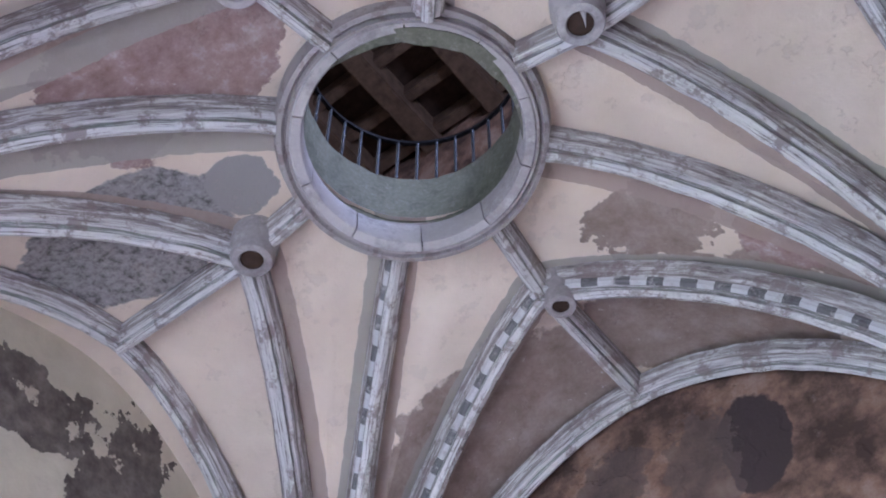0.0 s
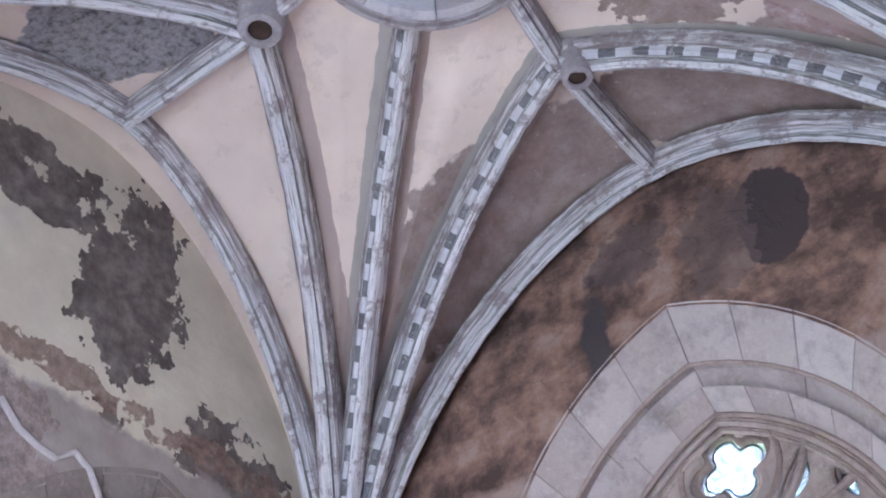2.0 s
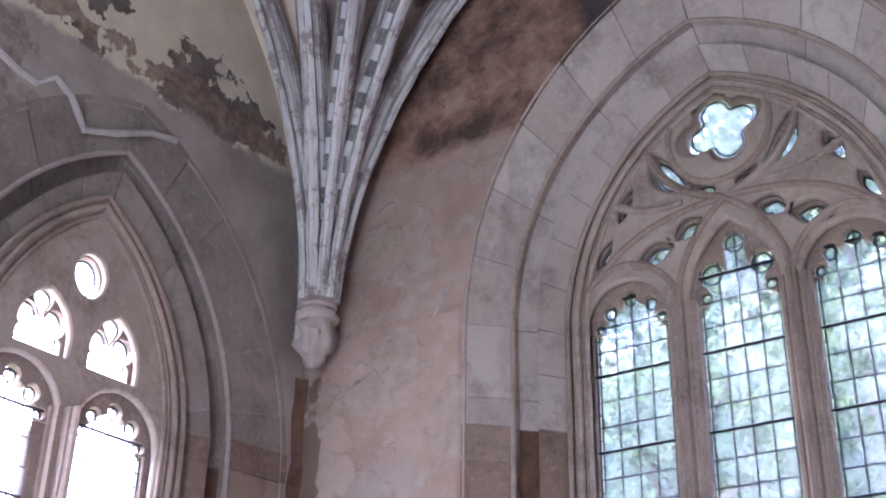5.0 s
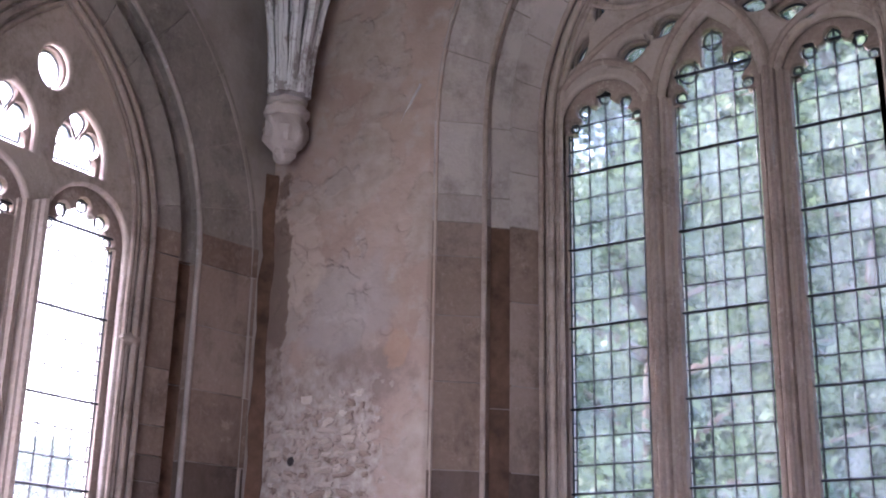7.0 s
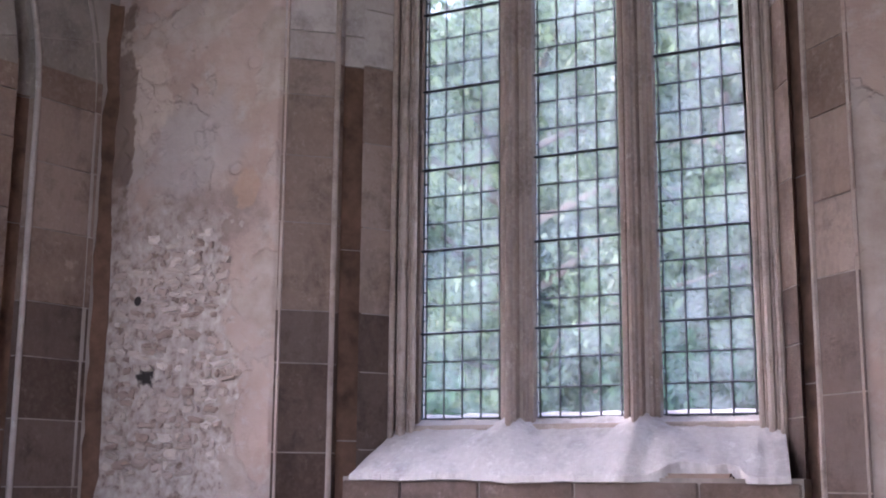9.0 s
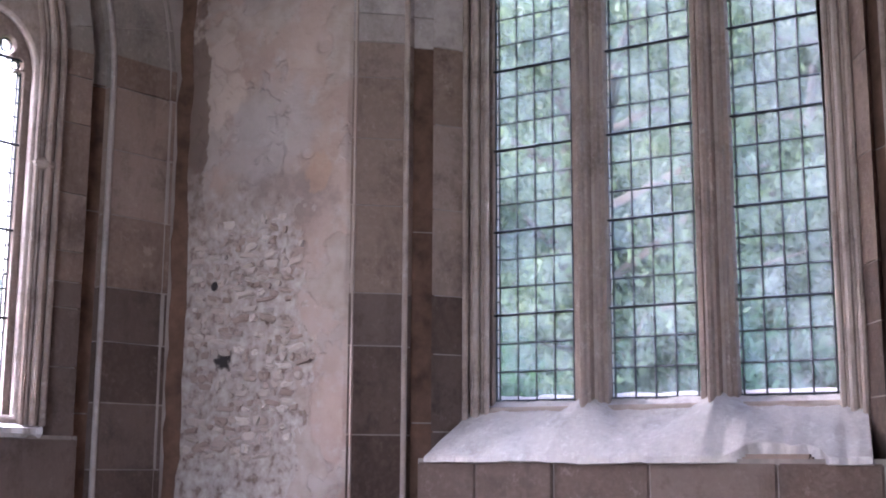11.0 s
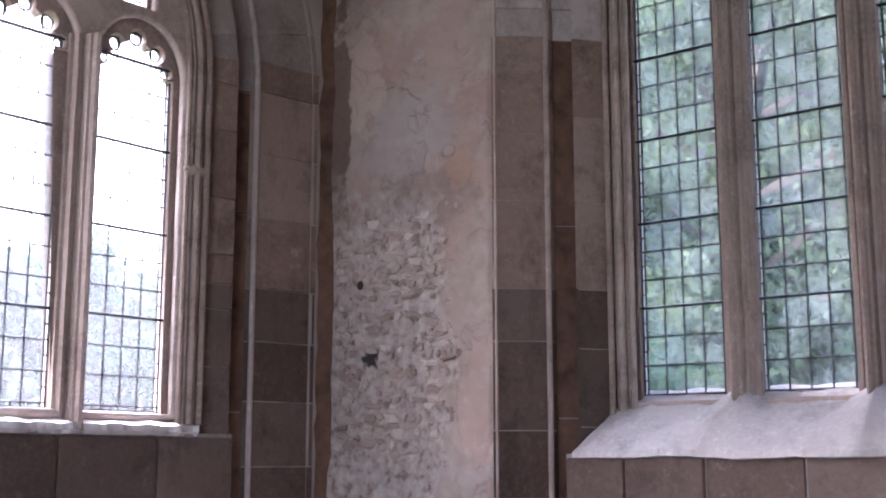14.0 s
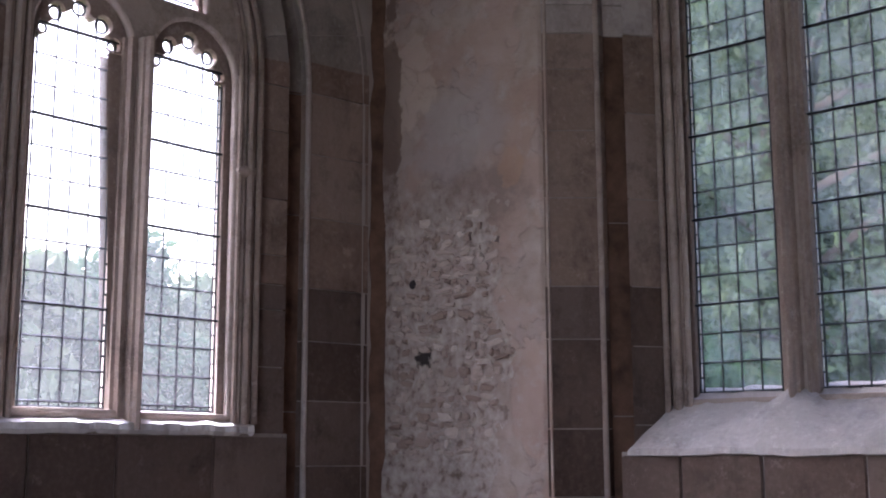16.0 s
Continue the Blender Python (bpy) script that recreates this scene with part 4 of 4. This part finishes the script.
# jamb mouldings
for a, h, d, r in ((0.998, 1.41, 0.440, 0.017), (0.972, 1.39, 0.462, 0.010), (0.944, 1.36, 0.458, 0.019), (0.918, 1.335, 0.478, 0.010), (0.894, 1.315, 0.480, 0.015)):
    arch_roll("jamb_roll", on_north, NX, a, h, NSPRING, 1.72, d, r, TRACERY, window_1)
for a, h, d, r in ((0.735, 1.25, 0.090, 0.017), (0.708, 1.23, 0.108, 0.010), (0.680, 1.20, 0.100, 0.019), (0.652, 1.18, 0.118, 0.010), (0.622, 1.15, 0.118, 0.017)):
    arch_roll("jamb_roll", on_west, WY, a, h, WSPRING, 1.84, d, r, TRACERY, window_2)

# sills, worn and chipped at the lip
def sloped_sill(place, lo, hi, top, lip, thick, parent, label, chip=(), hips=(), flare=0.0):
    """hips: where a worn ridge runs down from a mullion's foot. top, lip: (depth, z) of the slope's two ends."""
    bm = bmesh.new()
    n = 160
    mid = (lo + hi) / 2
    rings = []
    for i in range(n + 1):
        u = lo + (hi - lo) * i / n
        wear = 0.03 * noise.fractal((u * 6, 2.0, 1.0), 0.8, 2.0, 6)
        down = 0.012 * noise.fractal((u * 3, 7.0, 1.0), 1.0, 2.0, 3)
        bite = 0.0
        if chip:
            bite = max(0.0, min(0.075, (u - chip[0]) * 0.9, (chip[1] - u) * 2.0) + 0.02 * noise.noise((u * 14, 0, 0))) if chip[0] < u < chip[1] else 0.0
        ring = []
        for k in range(15):
            f = k / 14
            hip = max([0.0] + [1 - abs(u - h) / (0.04 + 0.34 * f) for h in hips]) * 0.085 * math.sin(math.pi * min(1.0, 0.15 + 0.85 * f))
            f2 = f - (f * bite / max(0.05, top[0] - lip[0])) * 0.9
            d_here = top[0] + (lip[0] + wear - top[0]) * f2
            ring.append(place(mid + (u - mid) * (1 + flare * (top[0] - d_here)), top[1] + (lip[1] - top[1]) * f2 + down * f + hip + 0.009 * noise.fractal((u * 7, f * 3, 0), 0.9, 2.0, 4), d_here))
        un = mid + (u - mid) * (1 + flare * (top[0] - lip[0]))
        z, d = lip[1] + down, lip[0] + wear + bite
        ring += [place(un, z - 0.03, d - 0.004), place(un, z - thick, d + 0.015), place(u, z - thick, top[0])]
        rings.append(ring)
    loft(bm, rings)
    return smooth(part("window_sill", bm, SILL, parent, label), 30)


HIPS = (0.331, 0.975)
sloped_sill(on_north, NX - 0.96, NX + 0.96, (0.60, 2.01), (0.165, 1.705), 0.035, window_1, "pale sloping stone sill with a broken lip", (1.06, 1.45), HIPS, 0.27)
solid("stone_block", (1.14, 0.20, 1.655), (1.47, 0.30, 1.712), STONE, window_1, "broken brown stone in the sill's lip", 0.012)
sloped_sill(on_west, WY - 0.72, WY + 0.72, (0.30, 1.905), (0.06, 1.83), 0.05, window_2, "pale chipped stone sill")

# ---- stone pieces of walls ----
# north jambs: an outer splay, a deep browner hollow, an inner splay; the lower courses are damp, with shade put into
# their dark colour
arch_stones("stone_block", on_north, NX, NSPRING, 0.0, (1.42, 1.97, -0.006), (1.21, 1.63, 0.18), (0.30, 0.46), 6, 0.3, STONE, wall_north, crown=PALE, damp=(2.52, DAMP_SHADED))
# the hollow is coloured darker and redder than the blocks on both sides
arch_stones("hollow", on_north, NX, NSPRING, 0.0, (1.214, 1.634, 0.25), (1.104, 1.519, 0.36), (0.8, 1.2), 3, 0.1, RUST_BROWN, wall_north, crown=PALE)
arch_stones("stone_block", on_north, NX, NSPRING, 0.0, (1.11, 1.525, 0.29), (1.0, 1.41, 0.46), (0.30, 0.46), 7, 0.14, STONE, wall_north, crown=PALE, damp=(2.52, DAMP_SHADED))
# paler stone on this roll paints the highlight along the arris
arch_roll("roll_moulding", on_north, NX, 1.205, 1.625, NSPRING, 0.0, 0.183, 0.015, TRACERY, wall_north)
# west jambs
arch_stones("stone_block", on_west, WC, WSPRING, 0.0, (1.40, 1.86, -0.005), (1.0, 1.56, 0.06), (0.28, 0.42), 6, 0.25, STONE, wall_west, crown=GREY, damp=(2.58, DAMP_SHADED))
# same darker, redder colour inside the west hollow
arch_stones("hollow", on_west, WC, WSPRING, 0.0, (1.004, 1.564, 0.13), (0.864, 1.439, 0.18), (0.8, 1.2), 3, 0.1, RUST_BROWN, wall_west, crown=GREY)
arch_stones("stone_block", on_west, WC, WSPRING, 0.0, (0.87, 1.445, 0.085), (0.68, 1.25, 0.125), (0.28, 0.42), 6, 0.18, STONE, wall_west, crown=GREY, damp=(2.58, DAMP_SHADED))
# west roll likewise: its bright edge comes from a paler colour
arch_roll("roll_moulding", on_west, WC, 0.995, 1.555, WSPRING, 0.0, 0.063, 0.016, PALE, wall_west)
# stained mortar fillet in the corner
bm = bmesh.new()
rings = []
for k in range(60):
    z = 4.35 * k / 59
    w = 0.075 + 0.03 * noise.fractal((z * 4, 0, 0), 1.0, 2.0, 4)
    d = 0.05 + 0.02 * noise.fractal((z * 5, 3, 0), 1.0, 2.0, 4)
    rings.append([(X0 - 0.02, 0.02, z), (X0 + d, 0.02, z), (X0 + d, -0.006, z), (X0 + 0.02, -0.03, z), (X0 + 0.004, -w, z), (X0 - 0.02, -w, z)])
loft(bm, rings)
smooth(part("mortar", bm, RUST_BROWN, wall_west, "rust-brown stained mortar in the corner"), 40)
# masonry under the sills, in darker stone colours that paint in the shade there
rnd = random.Random(4)
for place, cx, half, top, d0, row_h, parent, stone in ((on_north, NX, 1.12, 1.672, 0.178, 0.33, wall_north, SHADED_LOW_STONE), (on_west, WC, 0.90, 1.775, 0.075, 0.35, wall_west, DAMP_SHADED)):
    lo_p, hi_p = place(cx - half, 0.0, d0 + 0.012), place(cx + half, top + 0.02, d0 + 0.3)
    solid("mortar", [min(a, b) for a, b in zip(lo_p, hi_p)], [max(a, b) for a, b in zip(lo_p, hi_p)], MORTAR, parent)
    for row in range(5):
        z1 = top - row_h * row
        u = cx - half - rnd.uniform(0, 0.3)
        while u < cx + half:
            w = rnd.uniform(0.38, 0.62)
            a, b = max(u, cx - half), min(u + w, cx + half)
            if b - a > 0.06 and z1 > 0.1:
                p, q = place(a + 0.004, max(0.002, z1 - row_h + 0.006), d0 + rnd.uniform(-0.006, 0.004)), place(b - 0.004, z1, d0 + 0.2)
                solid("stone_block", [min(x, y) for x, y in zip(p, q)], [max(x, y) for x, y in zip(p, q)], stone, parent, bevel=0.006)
            u += w

# rubble and broken plaster beside the corner, in real relief
bm = bmesh.new()
NU, NV = 150, 460
PITS = ((-1.627, 2.19, 0.06, 0.07), (-1.55, 2.21, 0.05, 0.04), (-1.69, 2.62, 0.025, 0.06), (-0.965, 3.87, 0.03, 0.05), (-1.06, 3.29, 0.03, 0.05), (-1.35, 2.88, 0.03, 0.05), (-1.62, 3.88, 0.05, 0.03), (-1.2, 3.55, 0.02, 0.03), (-1.46, 2.45, 0.02, 0.05))
u0, u1, z0, z1 = X0 + 0.004, NX - 1.41, 0.0, 4.6
rows = []
for j in range(NV + 1):
    z = z0 + (z1 - z0) * j / NV
    row = []
    for i in range(NU + 1):
        u = u0 + (u1 - u0) * i / NU
        p = Vector((u * 9 + 0.4 * noise.noise((u * 4, z * 4, 2)), z * 17 + 0.5 * noise.noise((u * 5, z * 5, 8)), 0))
        edge = 3.05 + 0.3 * noise.noise((u * 2.2, z * 1.5, 3)) - 0.5 * max(0.0, u + 1.1)
        rub = min(1.0, max(0.0, (edge - z) * 5)) * min(1.0, max(0.0, (z - 1.55 - 0.2 * noise.noise((u * 3, 1, 1))) * 5))
        rub *= min(1.0, max(0.0, (-1.0 + 0.30 * noise.noise((z * 3, 0, 7)) - u) * 6))
        cell = noise.voronoi(p)[0]
        stone = min(0.45, (cell[1] - cell[0])) / 0.45
        y = -0.012 - 0.01 * noise.fractal((u * 3, z * 3, 5), 1.0, 2.0, 4)
        y += rub * (0.036 - 0.026 * stone ** 0.6 * (0.6 + 0.8 * noise.cell((p.x, p.y, 0))) - 0.012 * noise.fractal((u * 22, z * 26, 9), 1.0, 2.0, 3))
        for hu, hz, hr, hd in PITS:
            y += hd * math.exp(-((u - hu) ** 2 + ((z - hz) * 1.3) ** 2) / hr ** 2)
        fade = min(1, i / 4, (NU - i) / 4, j / 4, (NV - j) / 6)
        row.append(bm.verts.new((u, y * max(0, fade) + 0.002 * (1 - fade), z)))
    rows.append(row)
for a, b in zip(rows, rows[1:]):
    for i in range(NU):
        bm.faces.new((a[i], a[i + 1], b[i + 1], b[i]))
ob = smooth(part("plaster", bm, PLASTER_N, wall_north, "crumbling pink plaster over rubble"), 180)
ob.data.flip_normals()

# rubble stones that stand out of the bed
mt = Mat("rubble_stone", 0.9)
col = mt.ramp(mt.tint(), (0.0, (0.29, 0.205, 0.165)), (0.5, (0.42, 0.325, 0.275)), (0.9, (0.51, 0.415, 0.36)), (1.0, (0.62, 0.53, 0.47)))
col = mt.mix(mt.ramp(mt.noise(26.0, 5.0, 0.6), (0.55, 0.0), (0.75, 0.45)), col, (0.36, 0.27, 0.225))
mt.bump(mt.noise(60.0, 4.0), 0.4, 0.008)
RUBBLE = mt.done(col)
lumps = []
for k in range(18):
    bm = bmesh.new()
    bmesh.ops.create_icosphere(bm, subdivisions=2, radius=1.0)
    for v in bm.verts:
        p = v.co.copy()
        q = Vector([math.copysign(abs(a) ** 0.62, a) for a in p])
        v.co = q * (0.95 + 0.6 * noise.noise(p * 1.6 + Vector((k * 9, 0, 0))) + 0.35 * noise.noise(p * 3.4 + Vector((k * 5, 3, 0))))
    me = bpy.data.meshes.new("stone")
    bm.to_mesh(me)
    bm.free()
    me.materials.append(RUBBLE)
    lumps.append(me)
rnd = random.Random(21)
z = 1.70
while z < 3.20:
    h = rnd.uniform(0.014, 0.028)
    u = X0 + 0.07 + rnd.uniform(0, 0.05)
    while u < -0.86:
        w = rnd.choice((0.016, 0.022, 0.03, 0.04, 0.055)) * rnd.uniform(0.8, 1.25)
        lim = 3.12 + 0.25 * noise.noise((u * 2.2, z * 1.5, 3)) - 0.7 * max(0.0, u + 1.35)
        skip = any(math.hypot(u + w - hu, z - hz) < hr * 0.9 for hu, hz, hr, hd in PITS)
        if z < lim and rnd.random() < 0.66 + 0.8 * noise.noise((u * 3, z * 4, 6)) and not skip and u + 2 * w < -1.05 + 0.30 * noise.noise((z * 3, 0, 7)) + rnd.uniform(-0.08, 0.04):
            ob = new("stone", rnd.choice(lumps))
            ob.parent = wall_north
            out = rnd.uniform(0.006, 0.024)
            ob.matrix_basis = pose(u + w, 0.006 + 0.25 * out, z + rnd.uniform(-0.012, 0.012), rnd.uniform(-8, 8), rnd.uniform(-14, 14), rnd.uniform(-9, 9)) @ Matrix.Diagonal((w * 0.98, out + 0.012, h * rnd.uniform(0.75, 1.1), 1))
        u += 2 * w + rnd.uniform(0.0, 0.02)
    z += 2 * h * 0.98 + rnd.uniform(0.0, 0.008)

# raised edge of old plaster on the west wall, a limewash streak and a broken stub
bm = bmesh.new()
ridge = [(-2.59, 5.45), (-2.44, 5.34), (-2.32, 5.29), (-2.19, 5.28), (-2.08, 5.37), (-1.97, 5.32), (-1.85, 5.17), (-1.65, 5.26), (-1.42, 5.38), (-1.23, 5.43)]
sweep(bm, [on_west(u, z, -0.004) + Vector((0, 0.012 * noise.noise((k * 1.7, 0, 0)), 0.012 * noise.noise((k * 2.3, 5, 0)))) for k, (u, z) in enumerate(ridge)], [(a, d * 0.9) for a, d in tube_profile(0.022, 7)], up=Vector((1, 0, 0)))
smooth(part("plaster_edge", bm, SILL, wall_west, "pale raised edge of broken plaster"))
bm = bmesh.new()
rings = []
for k in range(15):
    f = k / 14
    w = 0.006 + 0.008 * abs(noise.noise((f * 9, 1, 0)))
    u, z = -0.877 - 0.13 * f + 0.012 * noise.noise((f * 4, 0, 3)), 4.70 - 0.215 * f
    rings.append([(u - w, -0.001, z), (u, -0.016, z), (u + w, -0.001, z)])
loft(bm, rings)
part("limewash_streak", bm, SILL, wall_north, "white streak of limewash")
bm = bmesh.new()
bmesh.ops.create_icosphere(bm, subdivisions=3, radius=0.07)
for v in bm.verts:
    v.co *= 1 + 0.35 * noise.fractal(v.co * 18, 1.0, 2.0, 3)
    v.co = Vector((-2.075, -0.88, 3.17)) + Vector((v.co.x * 0.7, v.co.y * 1.2, v.co.z * 0.6))
smooth(part("broken_stub", bm, TRACERY, wall_west, "broken stump of stone on the jamb"), 60)

# ---- outside ----
bm = bmesh.new()
bmesh.ops.create_grid(bm, x_segments=40, y_segments=40, size=600)
for v in bm.verts:
    v.co.z = -0.25
tagged(part("ground", bm, GRASS), "grassy churchyard ground reaching the horizon", "ground", kind="structure")


def leaf_cloud(clumps, count, size, seed):
    """Many small leaves round clump centres, as one mesh."""
    rg = np.random.default_rng(seed)
    c = np.array([k[:3] for k in clumps])
    r = np.array([k[3] for k in clumps])
    pick = rg.integers(0, len(c), count)
    way = rg.normal(size=(count, 3))
    way /= np.linalg.norm(way, axis=1)[:, None]
    mid = c[pick] + way * (r[pick] * rg.random(count) ** 0.5)[:, None] * (1, 1, 0.75)
    a = rg.normal(size=(count, 3))
    a /= np.linalg.norm(a, axis=1)[:, None]
    b = np.cross(a, rg.normal(size=(count, 3)))
    b /= np.linalg.norm(b, axis=1)[:, None]
    s = (size * rg.uniform(0.6, 1.4, count))[:, None]
    v = np.stack([mid - a * s, mid + b * s * 0.45, mid + a * s, mid - b * s * 0.45], 1).reshape(-1, 3)
    me = bpy.data.meshes.new("crown")
    me.from_pydata(v.tolist(), [], np.arange(count * 4).reshape(-1, 4).tolist())
    return me


def tree(x, y, height, spread, seed, leaves=9000, size=0.10, low=0.25, material=None):
    rd = random.Random(seed)
    root = new("tree")
    root.location = (x, y, -0.25)
    tagged(root, "leafy broad green tree seen through the old glass", "tree", "trees outside")
    bm = bmesh.new()
    trunk = [Vector((0.25 * math.sin(k * 1.3 + seed) * k / 8, 0.2 * math.cos(k * 1.7 + seed) * k / 8, height * 0.8 * k / 8)) for k in range(9)]
    loft(bm, [[p + Vector((r[0], r[1], 0)) for r in tube_profile(0.05 + 0.022 * height * (1 - k / 8) ** 0.8, 9)] for k, p in enumerate(trunk)])
    clumps = []
    for i in range(16):
        k = 1.5 + 6 * (i / 16)
        base = trunk[int(k)].lerp(trunk[min(8, int(k) + 1)], k - int(k))
        an, ln = rd.uniform(0, 6.28), spread * rd.uniform(0.55, 1.0) * (1.1 - 0.5 * i / 16)
        tip = base + Vector((math.cos(an) * ln, math.sin(an) * ln, ln * rd.uniform(0.05, 0.6)))
        mid = base.lerp(tip, 0.5) + Vector((0, 0, 0.12 * ln))
        loft(bm, [[p + Vector((q[0], q[1] * 0.6, q[1] * 0.8)) for q in tube_profile(w, 6)] for p, w in ((base, 0.012 * height), (mid, 0.007 * height), (tip, 0.01))])
        for _ in range(4):
            f = rd.uniform(0.4, 1.1)
            c = base.lerp(tip, f) + Vector((rd.gauss(0, 0.25), rd.gauss(0, 0.25), rd.gauss(0, 0.25))) * spread * 0.4
            clumps.append((c.x, c.y, max(height * low * 0.6, c.z), spread * rd.uniform(0.16, 0.32)))
    part("trunk", bm, BARK, root)
    crown = put("crown", leaf_cloud(clumps, leaves, size, seed), material or LEAF, root)
    return root


for n, (x, y, h, sp) in enumerate(((-3.5, 9.0, 9.0, 3.4), (-0.6, 12.0, 12.0, 4.2), (-6.5, 14.0, 12.0, 4.5), (2.8, 13.5, 10.0, 3.8), (-3.2, 18.0, 16.0, 6.0), (-10.0, 20.0, 17.0, 6.0), (1.5, 21.0, 16.0, 6.0), (-6.0, 16.5, 21.0, 6.0), (-2.2, 15.5, 20.0, 5.5), (-10.5, 17.0, 21.0, 6.0))):
    tree(x, y, h, sp, 11 + n, 19000, 0.075 if y < 15 else 0.13)
for n, (x, y, h, sp) in enumerate(((-10.5, 2.6, 4.6, 2.2), (-13.0, 1.6, 4.8, 2.3), (-20.0, 9.5, 7.0, 3.2), (-24.0, 14.5, 7.5, 3.4))):
    tree(x, y, h, sp, 41 + n, 8000, 0.16)
for n, (x, y, h, sp) in enumerate(((-1.4, 10.8, 9.0, 2.6), (-4.8, 11.5, 9.0, 2.8))):
    tree(x, y, h, sp, 61 + n, 24000, 0.07, 0.1)
tree(-12.0, 4.3, 6.0, 2.0, 71, 12000, 0.10, 0.1, HEDGE)
# hedge under the north trees
rd = random.Random(5)
hedge = put("hedge", leaf_cloud([(rd.uniform(-12, 6), rd.uniform(7, 10), rd.uniform(0, 3.0), rd.uniform(0.5, 0.9)) for _ in range(170)], 44000, 0.08, 77), HEDGE)
tagged(hedge, "dense green shrubs under the trees outside", "shrubs", kind="stuff")
